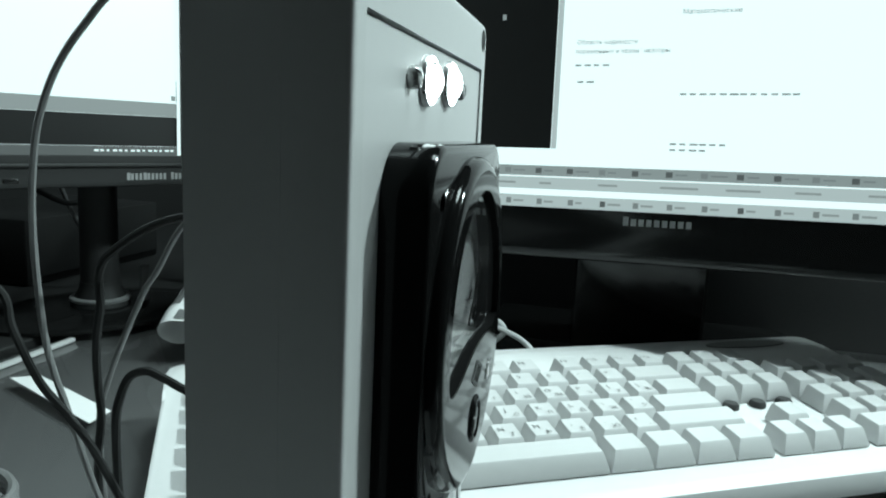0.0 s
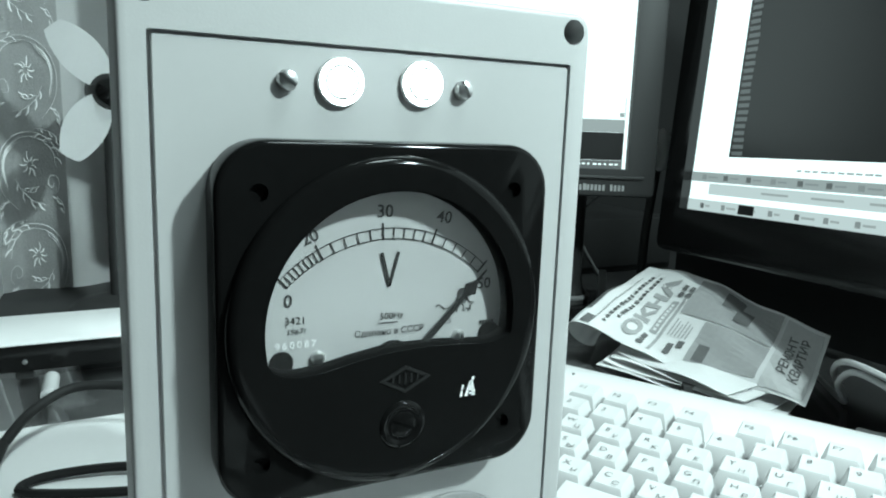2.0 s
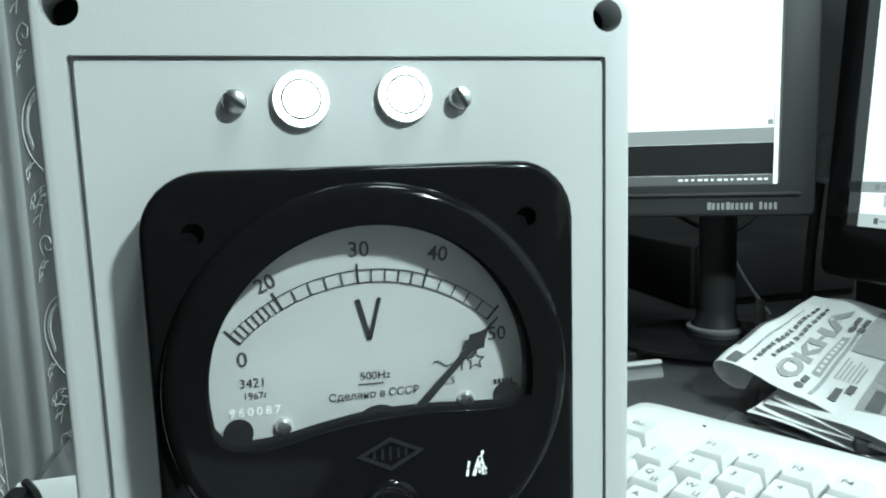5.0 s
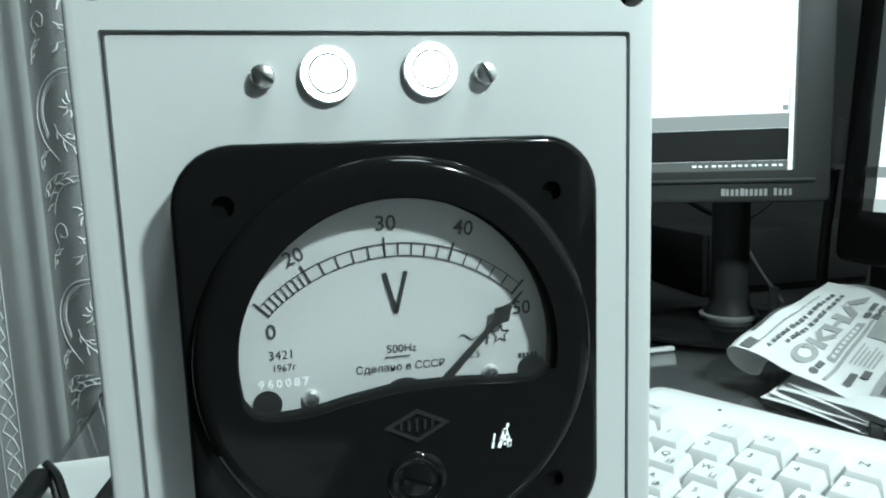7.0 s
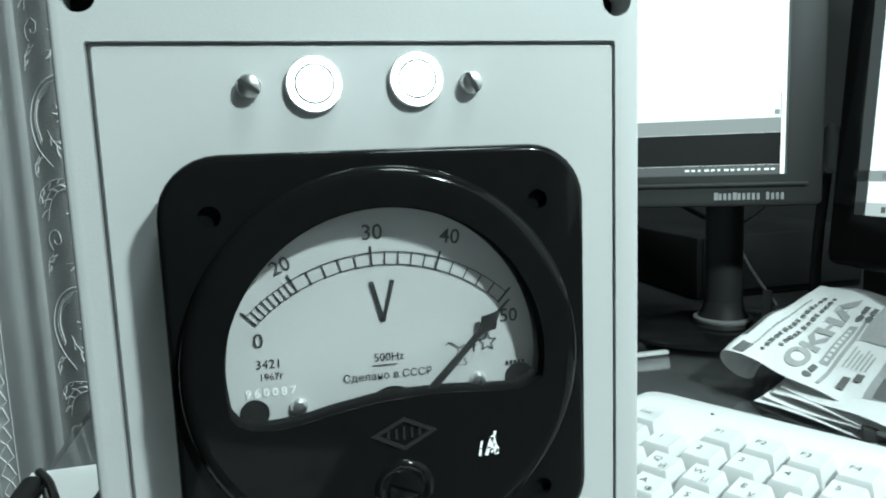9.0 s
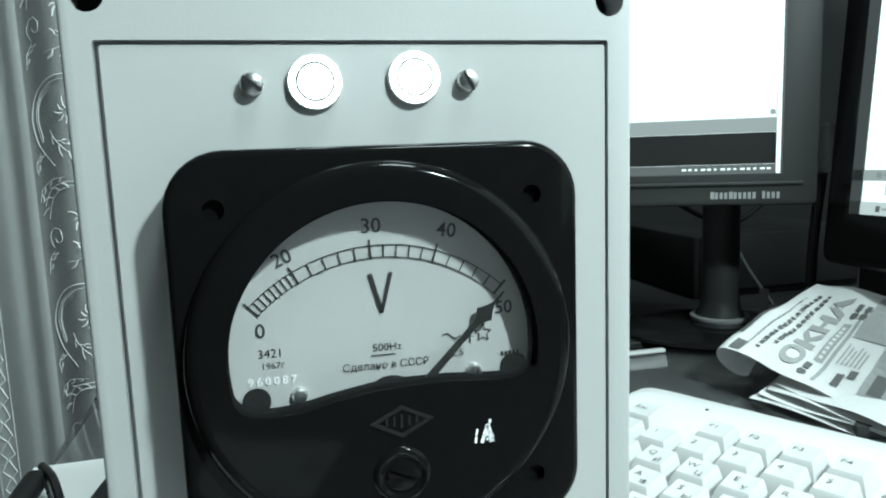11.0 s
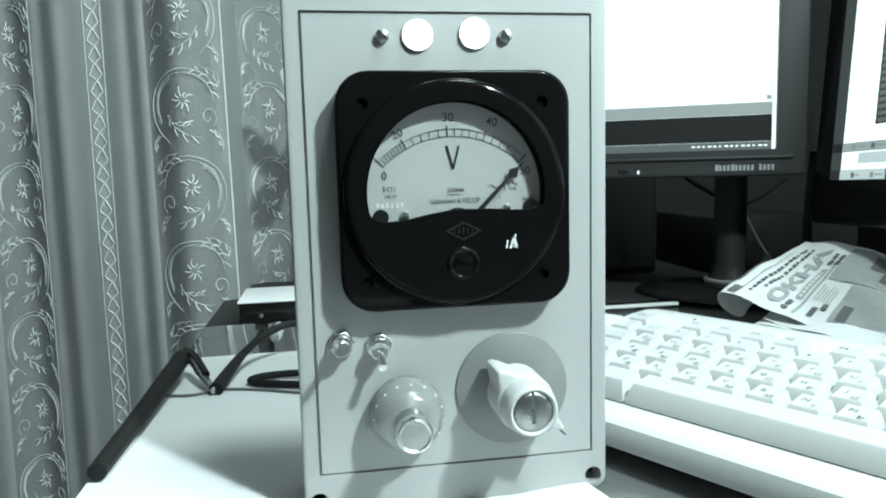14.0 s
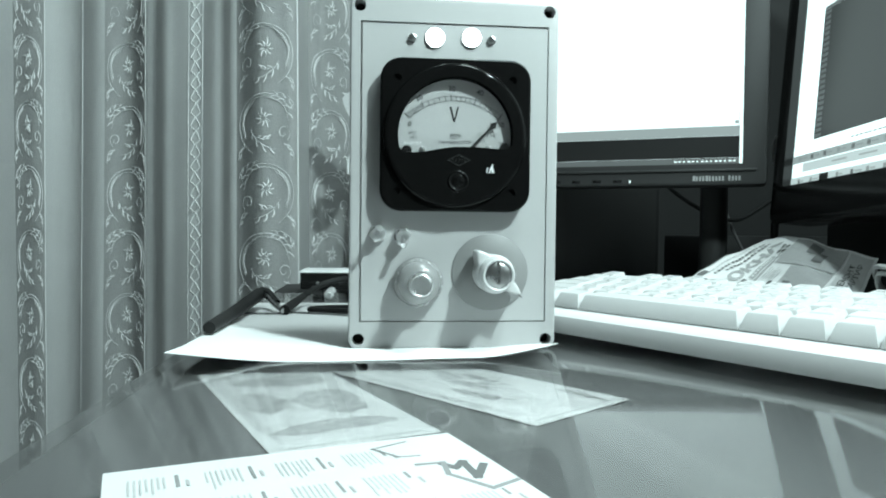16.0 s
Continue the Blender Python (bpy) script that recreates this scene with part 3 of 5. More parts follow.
def keyboard_case():
    prof = [(0.000, 0.004), (-0.0005, 0.009), (0.001, 0.0145), (0.005, 0.0172), (0.010, 0.0178), (0.016, case_z(0.016)), (0.1290, case_z(0.129)), (0.134, case_z(0.134) + 0.0030), (0.150, case_z(0.150) + 0.0034), (0.161, case_z(0.161) + 0.0026), (0.168, 0.026), (0.168, 0.012), (0.150, 0.006), (0.010, 0.003)]
    bm = bmesh.new()
    rows = []
    for u, inset in ((0, 0.010), (0.002, 0.004), (0.006, 0.001), (0.014, 0), (KL - 0.014, 0), (KL - 0.006, 0.001), (KL - 0.002, 0.004), (KL, 0.010)):
        row = []
        for v, z in prof:
            vv = inset + v * (KD - 2 * inset) / KD
            row.append(bm.verts.new((u, vv, z - 0.15 * inset)))
        rows.append(row)
    n = len(prof)
    for a, b in zip(rows, rows[1:]):
        for i in range(n):
            bm.faces.new((a[i], a[(i + 1) % n], b[(i + 1) % n], b[i]))
    bm.faces.new(rows[0][::-1])
    bm.faces.new(rows[-1])
    bmesh.ops.recalc_face_normals(bm, faces=bm.faces)
    return bm


part("case", keyboard_case(), KEY_CASE, keyboard, "white plastic keyboard case")
U = 0.0182
KU, KV = 0.0165, 0.1190
key_meshes = {}


def key_mesh(w):
    if w not in key_meshes:
        bm = bmesh.new()
        ww, dd = w * U - 0.0012, U - 0.0012
        levels = ((0.0, 0, 0), (0.0015, 0, 0), (0.0085, 0.0022, 0.0018), (0.0094, 0.0028, 0.0024))
        rows = []
        for z, ix, iy in levels:
            back = 0.0006 if z > 0.004 else 0.0
            rows.append([bm.verts.new((x, y + back, z + (0.0005 if y > 0 and z > 0.004 else 0))) for x, y in ((-ww / 2 + ix, -dd / 2 + iy * 1.5), (ww / 2 - ix, -dd / 2 + iy * 1.5), (ww / 2 - ix, dd / 2 - iy * 0.5), (-ww / 2 + ix, dd / 2 - iy * 0.5))])
        for a, b in zip(rows, rows[1:]):
            for i in range(4):
                bm.faces.new((a[i], a[(i + 1) % 4], b[(i + 1) % 4], b[i]))
        top = rows[-1]
        mid = [bm.verts.new((v.co.x * 0.62, v.co.y * 0.62, v.co.z - 0.0005)) for v in top]
        for i in range(4):
            bm.faces.new((top[i], top[(i + 1) % 4], mid[(i + 1) % 4], mid[i]))
        bm.faces.new(mid)
        bmesh.ops.recalc_face_normals(bm, faces=bm.faces)
        me = bpy.data.meshes.new("key")
        bm.to_mesh(me)
        smooth_mesh(me, 35)
        me.materials.append(KEY_WHITE)
        key_meshes[w] = me
    return key_meshes[w]


SLOPE = math.atan2(0.0140, KD)
legend_meshes = {}


def legend_mesh(text):
    if text not in legend_meshes:
        bm = bmesh.new()
        for i, word in enumerate(text.split()):
            lb = moved(lettering(word, 0.0048 if i == 0 else 0.0042), Matrix.Rotation(radians(-90), 4, "X"))
            moved(lb, Matrix.Translation((-0.0022 if i == 0 else 0.0024, 0.0026 if i == 0 else -0.0022, 0.0)))
            me = bpy.data.meshes.new("legend_part")
            lb.to_mesh(me)
            bm.from_mesh(me)
        me = bpy.data.meshes.new("legend")
        bm.to_mesh(me)
        me.materials.append(LEGEND)
        legend_meshes[text] = me
    return legend_meshes[text]


def key(cell, row, w, text=""):
    u, v = KU + (cell + w / 2) * U, KV - row * U
    ob = new("key", key_mesh(w))
    ob.parent = keyboard
    ob.matrix_local = Matrix.Translation((u, v, case_z(v) + 0.0006)) @ Matrix.Rotation(SLOPE, 4, "X")
    if text:
        lg = new("legend", legend_mesh(text))
        lg.parent = ob
        lg.matrix_local = Matrix.Translation((0, 0.0008, 0.00955))


for c, t in [(0, "Esc")] + [(2 + i + 0.5 * (i // 4), f"F{i + 1}") for i in range(12)]:
    key(c, 0, 1.0, t)
for i, t in enumerate("` 1 2 3 4 5 6 7 8 9 0 - =".split()):
    key(i, 1, 1.0, t)
key(13, 1, 2.0)
key(0, 2, 1.5)
for i, t in enumerate(("Q Й", "W Ц", "E У", "R К", "T Е", "Y Н", "U Г", "I Ш", "O Щ", "P З", "[ Х", "] Ъ")):
    key(1.5 + i, 2, 1.0, t)
key(13.5, 2, 1.5)
key(0, 3, 1.75)
for i, t in enumerate(("A Ф", "S Ы", "D В", "F А", "G П", "H Р", "J О", "K Л", "L Д", "; Ж", "' Э")):
    key(1.75 + i, 3, 1.0, t)
key(12.75, 3, 2.25)
key(0, 4, 2.25)
for i, t in enumerate(("Z Я", "X Ч", "C С", "V М", "B И", "N Т", "M Ь", ", Б", ". Ю", "/ .")):
    key(2.25 + i, 4, 1.0, t)
key(12.25, 4, 2.75)
for c, w in ((0, 1.25), (1.25, 1.25), (2.5, 1.25), (3.75, 6.25), (10, 1.25), (11.25, 1.25), (12.5, 1.25), (13.75, 1.25)):
    key(c, 5, w)
for r in (0, 1, 2):
    for i in range(3):
        key(15.25 + i, r, 1.0)
key(16.25, 4, 1.0)
for i in range(3):
    key(15.25 + i, 5, 1.0)
for r in (1, 2, 3, 4):
    for i in range(4 if r in (1, 2, 4) else 3):
        key(18.5 + i, r, 1.0)
key(18.5, 5, 2.0)
key(20.5, 5, 1.0)
key(21.5, 5, 1.0)
for i in range(3):
    v = KV - 3 * U + 0.006
    part("round_button", moved(turned([(0.0045, 0.0), (0.0045, 0.0022), (0.0036, 0.0034), (0.0001, 0.0036)], 0, 0, 24, "z"), Matrix.Translation((KU + (15.75 + i) * U, v, case_z(v)))), DARK_RUBBER, keyboard, "small dark oval button")
part("emblem_plate", moved(plate([(x * 0.032, y * 0.007) for x, y in ring_points(0, 0, 1, 32)], 0, 0.0006), Matrix.Translation((KU + 19.8 * U, 0.149, case_z(0.149) + 0.0034))), LOGO_GREY, keyboard, "pale grey oval emblem")
part("dot", moved(turned([(0.0009, 0), (0.0009, 0.0004)], 0, 0, 10, "z"), Matrix.Translation((KU + 1.45 * U, 0.149, case_z(0.149) + 0.0033))), INK, keyboard)


# ---- monitors ----
m1 = thing("monitor", "dark grey nineteen-inch monitor with a bright white screen", "monitor", (0.324, 0.279, 0.0), -27.0)
W1, H1, S1 = 0.338, 0.272, 0.139
frame_out = rounded(-W1 / 2, S1 + H1 / 2 - 0.001, W1 + 0.046, H1 + 0.042, 0.004, 3)
bez = prism(frame_out, -0.006, 0.030, 0.003)
part("frame", carve(bez, [block(-W1, 0, -0.02, 0.004, S1, S1 + H1)]), MON_DARK, m1, "dark grey plastic frame")
part("back_shell", block(-W1 + 0.02, -0.02, 0.0302, 0.065, S1 + 0.02, S1 + H1 - 0.02, 0.012), MON_DARK, m1)
part("ledge", block(-W1 - 0.015, 0.013, -0.0085, -0.0062, S1 - 0.0075, S1 - 0.0052, 0.0006), MON_DARK, m1)
sc1 = part("screen", block(-W1, 0, 0.0022, 0.0036, S1, S1 + H1), SCREEN_WHITE, m1, "bright white screen", smooth=False)


def on1(name, x0, x1, z0, z1, mat, lift=0.0):
    return part(name, block(x0, x1, 0.0018 - lift, 0.0020 - lift, z0, z1), mat, sc1, smooth=False)


on1("tool_bar", -W1, -0.0030, S1 + 0.0290, S1 + 0.0390, SCREEN_GREY)
on1("console_strip", -W1, -0.0030, S1 + 0.0068, S1 + 0.0288, SCREEN_BLACK)
on1("status_bar", -W1, -0.0030, S1, S1 + 0.0066, SCREEN_MID)
for i in range(14):
    on1("status_text", -0.066 + i * 0.0044, -0.0630 + i * 0.0044 - 0.0006 * (i % 3), S1 + 0.0028, S1 + 0.0042, SCREEN_WHITE, 0.0003)
on1("scroll_arrow", -0.0075, -0.0040, S1 + 0.0410, S1 + 0.0445, SCREEN_GREY)
on1("scroll_arrow", -0.0035, -0.0030, S1 + 0.0395, S1 + 0.0560, SCREEN_GREY)
for i in range(15):
    if i == 10:
        continue
    w = 0.0026 if i in (0, 4) else 0.0019
    part("logo_bar", block(-0.047 + i * 0.0031, -0.047 + i * 0.0031 + w, -0.0066, -0.0060, S1 - 0.0172, S1 - 0.0126 + (0.0006 if i in (0, 4, 11) else 0)), LOGO_GREY, m1, "silver maker's lettering as bars", smooth=False)
for i in range(5):
    part("front_button", block(-0.215 + i * 0.022, -0.206 + i * 0.022, -0.0067, -0.0058, S1 - 0.0180, S1 - 0.0150, 0.0004), MON_GLOSS, m1)
part("power_light", block(-0.1105, -0.1090, -0.0066, -0.0058, S1 - 0.0185, S1 - 0.0155), SCREEN_WHITE, m1, "small lit power light", smooth=False)
part("pole", turned([(0.0155, 0.028), (0.0150, 0.040), (0.0145, S1 + 0.05)], -0.027, 0.085, 40, "z"), MON_DARK, m1, "dark round stand pole")
part("stand_arm", block(-0.057, 0.003, 0.060, 0.088, S1 + 0.02, S1 + 0.09, 0.006), MON_DARK, m1)
part("stand_collar", turned([(0.024, 0.0), (0.024, 0.010), (0.0225, 0.0135), (0.0165, 0.024), (0.0158, 0.030)], -0.027, 0.085, 48, "z"), MON_DARK, m1)
part("collar_ring", turned([(0.0226, 0.0135), (0.0238, 0.0150), (0.0238, 0.0165), (0.0226, 0.0175)], -0.027, 0.085, 48, "z"), LOGO_GREY, m1, "pale ring round the stand")
part("foot", moved(turned([(0.088, 0.0002), (0.088, 0.003), (0.083, 0.006), (0.05, 0.010), (0.02, 0.0115)], 0, 0, 64, "z"), Matrix.Translation((-0.027, 0.095, 0)) @ Matrix.Diagonal((1, 0.72, 1, 1))), MON_GLOSS, m1, "glossy black oval foot")
part("clip_tab", block(0.0015, 0.0085, 0.070, 0.074, 0.010, 0.042, 0.001), LOGO_GREY, m1, "small pale tag on the stand")

m2 = new("wide_monitor")
m2.matrix_world = pose(0.3452, 0.2327, 0.0, 0, 0, -95.9)
tagged(m2, "large glossy black widescreen monitor with documents on its screen", "monitor")
W2, H2, S2 = 0.597, 0.335, 0.1127
TILT2 = Matrix.Translation((0, 0, S2)) @ Matrix.Rotation(radians(-1.6), 4, "Y") @ Matrix.Rotation(radians(-4.8), 4, "X") @ Matrix.Translation((0, 0, -S2))
fr2 = prism(rounded(W2 / 2, S2 + H2 / 2 - 0.008, W2 + 0.046, H2 + 0.052, 0.008, 4), -0.006, 0.030, 0.003)
part("frame", moved(carve(fr2, [block(0, W2, -0.02, 0.004, S2, S2 + H2)]), TILT2), MON_GLOSS, m2, "glossy black frame")
part("back_shell", moved(block(0.05, W2 - 0.05, 0.0302, 0.075, S2 + 0.03, S2 + H2 - 0.03, 0.015), TILT2), MON_DARK, m2)
sc2 = part("screen", moved(block(0, W2, 0.0022, 0.0036, S2, S2 + H2), TILT2), SCREEN_WHITE, m2, "bright screen with a black terminal window", smooth=False)


def on2(name, x0, x1, z0, z1, mat, lift=0.0):
    return part(name, moved(block(x0, x1, 0.0018 - lift, 0.0020 - lift, S2 + z0, S2 + z1), TILT2), mat, sc2, smooth=False)


on2("terminal_window", 0.0352, 0.2363, 0.0403, 0.1563, SCREEN_BLACK)
on2("title_bar", 0.0352, 0.2405, 0.1565, 0.1596, SCREEN_MID)
on2("scroll_bar", 0.2367, 0.2402, 0.0403, 0.1563, SCREEN_PALE)
rng = random.Random(4)
for i in range(24):
    z = 0.1538 - i * 0.0048
    on2("terminal_line", 0.0375, 0.0460 + rng.uniform(0, 0.0016), z - 0.0018, z + 0.0009, SCREEN_MID, 0.0003)
on2("cursor", 0.198, 0.2005, 0.1275, 0.1312, SCREEN_GREY, 0.0003)
on2("tab_bar", 0, W2, 0.0215, 0.0285, SCREEN_GREY)
on2("address_bar", 0.020, W2, 0.0125, 0.0205, SCREEN_PALE)
on2("task_bar", 0, W2, 0.0, 0.0082, SCREEN_PALE, 0.0001)
for i in range(26):
    x = 0.012 + i * 0.0215
    on2("tab_icon", x, x + 0.0042, 0.0232, 0.0268, SCREEN_MID if i % 3 else SCREEN_INK, 0.0003)
    on2("tab_text", x + 0.0060, x + 0.0060 + rng.uniform(0.005, 0.010), 0.0245, 0.0256, SCREEN_INK, 0.0003)
    on2("task_icon", x + 0.002, x + 0.0055, 0.0020, 0.0058, SCREEN_INK if i % 4 else SCREEN_MID, 0.0004)
    on2("task_text", x + 0.0070, x + 0.0070 + rng.uniform(0.004, 0.011), 0.0032, 0.0046, SCREEN_GREY, 0.0004)
on2("task_button", 0.0520, 0.0660, 0.0008, 0.0074, SCREEN_BLACK, 0.0006)
for i in range(12):
    x = 0.07 + i * 0.04
    on2("address_text", x, x + rng.uniform(0.008, 0.024), 0.0158, 0.0172, SCREEN_GREY, 0.0003)


def screen_words(text, x, z, size):
    lb = lettering(text, size)
    part("screen_words", moved(lb, TILT2 @ Matrix.Translation((x, 0.0016, S2 + z))), SCREEN_INK, sc2, smooth=False)


screen_words("Область видимости", 0.2700, 0.1110, 0.0041)
screen_words("переменных и квалификаторы", 0.2800, 0.1050, 0.0041)
screen_words("Математические", 0.3340, 0.1290, 0.0043)
for x0, x1, z in ((0.318, 0.392, 0.0770), (0.314, 0.352, 0.0450), (0.314, 0.338, 0.0412), (0.096, 0.160, 0.0330), (0.250, 0.275, 0.0960), (0.252, 0.264, 0.085)):
    n = int((x1 - x0) / 0.006)
    for i in range(n):
        on2("text_bar", x0 + i * 0.006, x0 + i * 0.006 + rng.uniform(0.0035, 0.0052), z - 0.0006, z + 0.0006, SCREEN_GREY, 0.0003)
for i in range(9):
    part("logo_bar", moved(block(0.2885 + i * 0.0049, 0.2918 + i * 0.0049, -0.0066, -0.0059, S2 - 0.0092, S2 - (0.0034 if i == 0 else 0.0048)), TILT2), LOGO_GREY, m2, "silver maker's lettering as bars", smooth=False)
part("neck", block(W2 / 2 - 0.05, W2 / 2 + 0.05, 0.072, 0.098, 0.0, S2 + 0.08, 0.008), MON_GLOSS, m2)
part("foot", plate(rounded(W2 / 2, 0.105, 0.24, 0.13, 0.03), 0.0004, 0.014), MON_GLOSS, m2, "glossy black foot")


# ---- dark boxes behind the monitors ----
def cabinet(label, x0, x1, y0, y1, z1):
    ob = thing("loudspeaker", label, "loudspeaker", ((x0 + x1) / 2, y0, -0.0004))
    hw = (x1 - x0) / 2
    part("cabinet", block(-hw, hw, 0.003, y1 - y0, 0, z1, 0.004), MON_DARK, ob)
    part("grille", block(-hw + 0.006, hw - 0.006, 0, 0.0028, 0.008, z1, 0.001), DARK_RUBBER, ob)
    return ob


cabinet("black loudspeaker cabinet in shadow on the desk", 0.180, 0.340, 0.52, 0.66, 0.185)
cabinet("low black box in shadow on the desk", 0.395, 0.60, 0.49, 0.64, 0.066)
# Added black board that stands in for the shade under the wide monitor.
part("shade_board", block(0.47, 0.488, -0.60, 0.36, 0.7502, 1.25, 0.003), DESK_BACK, desk, "black board added to keep the space under the wide monitor dark")


# ---- sheets of paper ----
def sheet(origin, du, dv, nu, nv, lift, thick=0.0003):
    """A sheet from a corner along two edges, raised by lift(s, t)."""
    o, a, b = Vector(origin), Vector(du), Vector(dv)
    bm = bmesh.new()
    layers = []
    for k in (0, 1):
        layers.append([[bm.verts.new(o + a * (i / nu) + b * (j / nv) + Vector((0, 0, lift(i / nu, j / nv) + thick * (1 - k)))) for j in range(nv + 1)] for i in range(nu + 1)])
    top, low = layers
    for i in range(nu):
        for j in range(nv):
            bm.faces.new((top[i][j], top[i + 1][j], top[i + 1][j + 1], top[i][j + 1]))
            bm.faces.new((low[i][j], low[i][j + 1], low[i + 1][j + 1], low[i + 1][j]))
    rim = [(i, 0) for i in range(nu)] + [(nu, j) for j in range(nv)] + [(i, nv) for i in range(nu, 0, -1)] + [(0, j) for j in range(nv, 0, -1)]
    for (i, j), (k, m) in zip(rim, rim[1:] + rim[:1]):
        bm.faces.new((top[i][j], low[i][j], low[k][m], top[k][m]))
    bmesh.ops.recalc_face_normals(bm, faces=bm.faces)
    return bm


def a4_lift(s, t):
    curl = 0.0042 * max(0.0, 1 - math.hypot(s, t * 0.7) / 0.30) ** 1.6
    curl += 0.0075 * max(0.0, 1 - math.hypot(1 - s, t) / 0.20) ** 1.4
    return 0.0001 + curl + 0.0006 * (1 + math.sin(7 * s + 2)) * max(0.0, 0.12 - t) / 0.12


single("paper_sheet", sheet((-0.150, -0.041, 0), (0.2030, 0.0050, 0), (-0.0085, 0.2960, 0), 24, 30, a4_lift), PAPER, "blank white sheet of paper under the grey box", "paper")
single("paper_card", plate([(0.148, 0.224), (0.190, 0.316), (0.200, 0.302), (0.166, 0.224)], 0.0002, 0.0006), PAPER, "small white paper card on the dark desk", "paper", smooth=False)


def blob_outline(cx, cy, rx, ry, seed, turn=0.0):
    g = random.Random(seed)
    ph = [g.uniform(0, 6.28) for _ in range(4)]
    pts = []
    for i in range(36):
        a = 2 * math.pi * i / 36
        k = 1 + 0.10 * math.sin(2 * a + ph[0]) + 0.09 * math.sin(3 * a + ph[1]) + 0.06 * math.sin(7 * a + ph[2]) + 0.05 * math.sin(13 * a + ph[3])
        x, y = rx * k * math.cos(a), ry * k * math.sin(a)
        pts.append((cx + x * math.cos(turn) - y * math.sin(turn), cy + x * math.sin(turn) + y * math.cos(turn)))
    return pts


def banknote(label, place, turn, length, width, prints):
    ob = thing("banknote", label, "banknote", place, turn, group="banknotes under the glass")
    part("note", block(0, length, 0, width, 0, 0.00022), BILL, ob, smooth=False)
    for i, (x, y, rx, ry, seed) in enumerate(prints):
        part("print", plate(blob_outline(x * length, y * width, rx * length, ry * width, seed), 0.00024 + 0.00003 * i, 0.00026 + 0.00003 * i), BILL_INK, ob, smooth=False)
    for k in range(5):
        part("guilloche", block(length * 0.06, length * (0.80 + 0.03 * k), width * (0.045 + 0.016 * k), width * (0.051 + 0.016 * k), 0.00024, 0.00027), BILL_INK, ob, smooth=False)
    part("border", block(length * 0.965, length * 0.972, width * 0.08, width * 0.92, 0.00024, 0.00027), BILL_INK, ob, smooth=False)
    return ob


banknote("pale printed banknote lying under the glass", (-0.134, -0.041, -0.00630), -67.1, 0.142, 0.0632, ((0.08, 0.14, 0.045, 0.09, 1), (0.22, 0.55, 0.09, 0.33, 2), (0.50, 0.25, 0.12, 0.16, 3), (0.55, 0.68, 0.14, 0.24, 4), (0.82, 0.50, 0.06, 0.36, 5)))
banknote("light banknote with a dark emblem lying under the glass", (-0.073, -0.029, -0.00585), -52.0, 0.145, 0.065, ((0.30, 0.66, 0.085, 0.060, 6), (0.40, 0.58, 0.050, 0.11, 7), (0.47, 0.72, 0.06, 0.05, 17), (0.50, 0.50, 0.105, 0.07, 8), (0.56, 0.60, 0.022, 0.16, 9), (0.60, 0.30, 0.055, 0.05, 18), (0.70, 0.32, 0.045, 0.055, 19), (0.86, 0.86, 0.10, 0.04, 10)))

flyer = thing("flyer", "white printed flyer with grey text lying on the glass", "flyer", (-0.021, -0.173, 0.0003), 18.6)
part("sheet", sheet((-0.1035, -0.0735, 0), (0.1035, 0, 0), (0, 0.0735, 0), 6, 12, lambda s, t: 0.0002 + 0.0003 * math.sin(3 * t) * s), FLYER_PAPER, flyer)
rng = random.Random(11)
for row in range(3):
    for col in range(5):
        x0, y0 = -0.0975 + col * 0.0193, -0.0095 - row * 0.0212
        if row < 2 and col == 4:
            continue
        lines = [block(x0 + k * 0.00145, x0 + k * 0.00145 + 0.00055, y0 - rng.uniform(0.009, 0.0150), y0 - rng.uniform(0, 0.0008), 0.00072, 0.00075) for k in range(7)]
        part("text_block", join(*lines), FLYER_GREY, flyer, smooth=False)
        part("heading", block(x0 + 0.0118, x0 + 0.0127, y0 - rng.uniform(0.004, 0.012), y0, 0.00072, 0.00076), FLYER_DARK, flyer, smooth=False)
        part("heading", block(x0 + 0.0142, x0 + 0.0151, y0 - 0.0095, y0 - 0.0050, 0.00072, 0.00077), NEWS_GREY, flyer, smooth=False)


def flat_stroke(pts, w):
    bms = []
    for i, ((ax, ay), (bx, by)) in enumerate(zip(pts, pts[1:])):
        d = Vector((bx - ax, by - ay)).normalized() * (w / 2)
        n = Vector((-d.y, d.x))
        bms.append(plate([(ax - d.x + n.x, ay - d.y + n.y), (bx + d.x + n.x, by + d.y + n.y), (bx + d.x - n.x, by + d.y - n.y), (ax - d.x - n.x, ay - d.y - n.y)], 0.00072 + 0.00005 * (i % 2), 0.00078 + 0.00005 * (i % 2)))
    return join(*bms)


part("logo", flat_stroke([(-0.0215, -0.0265), (-0.0140, -0.0275), (-0.0165, -0.0370), (-0.0100, -0.0510), (-0.0010, -0.0480)], 0.0017), FLYER_DARK, flyer, "grey angular logo", smooth=False)
part("logo", flat_stroke([(-0.0145, -0.0290), (-0.0125, -0.0330), (-0.0085, -0.0290), (-0.0100, -0.0420), (-0.0040, -0.0335)], 0.0026), NEWS_INK, flyer, "dark angular logo stroke", smooth=False)
part("logo", flat_stroke([(-0.0170, -0.0045), (-0.0290, -0.0080), (-0.0240, -0.0180), (-0.0180, -0.0190)], 0.0008), FLYER_DARK, flyer, smooth=False)


# ---- folded newspaper ----
paper = thing("newspaper", "folded crumpled advertising newspaper lying behind the keyboard", "newspaper", (0.325, 0.18, 0))
A, B, C, D = Vector((0.262, 0.248, 0.027)), Vector((0.337, 0.255, 0.065)), Vector((0.337, 0.099, 0.049)), Vector((0.311, 0.092, 0.010))
ORIGIN = Vector((0.325, 0.18, 0))


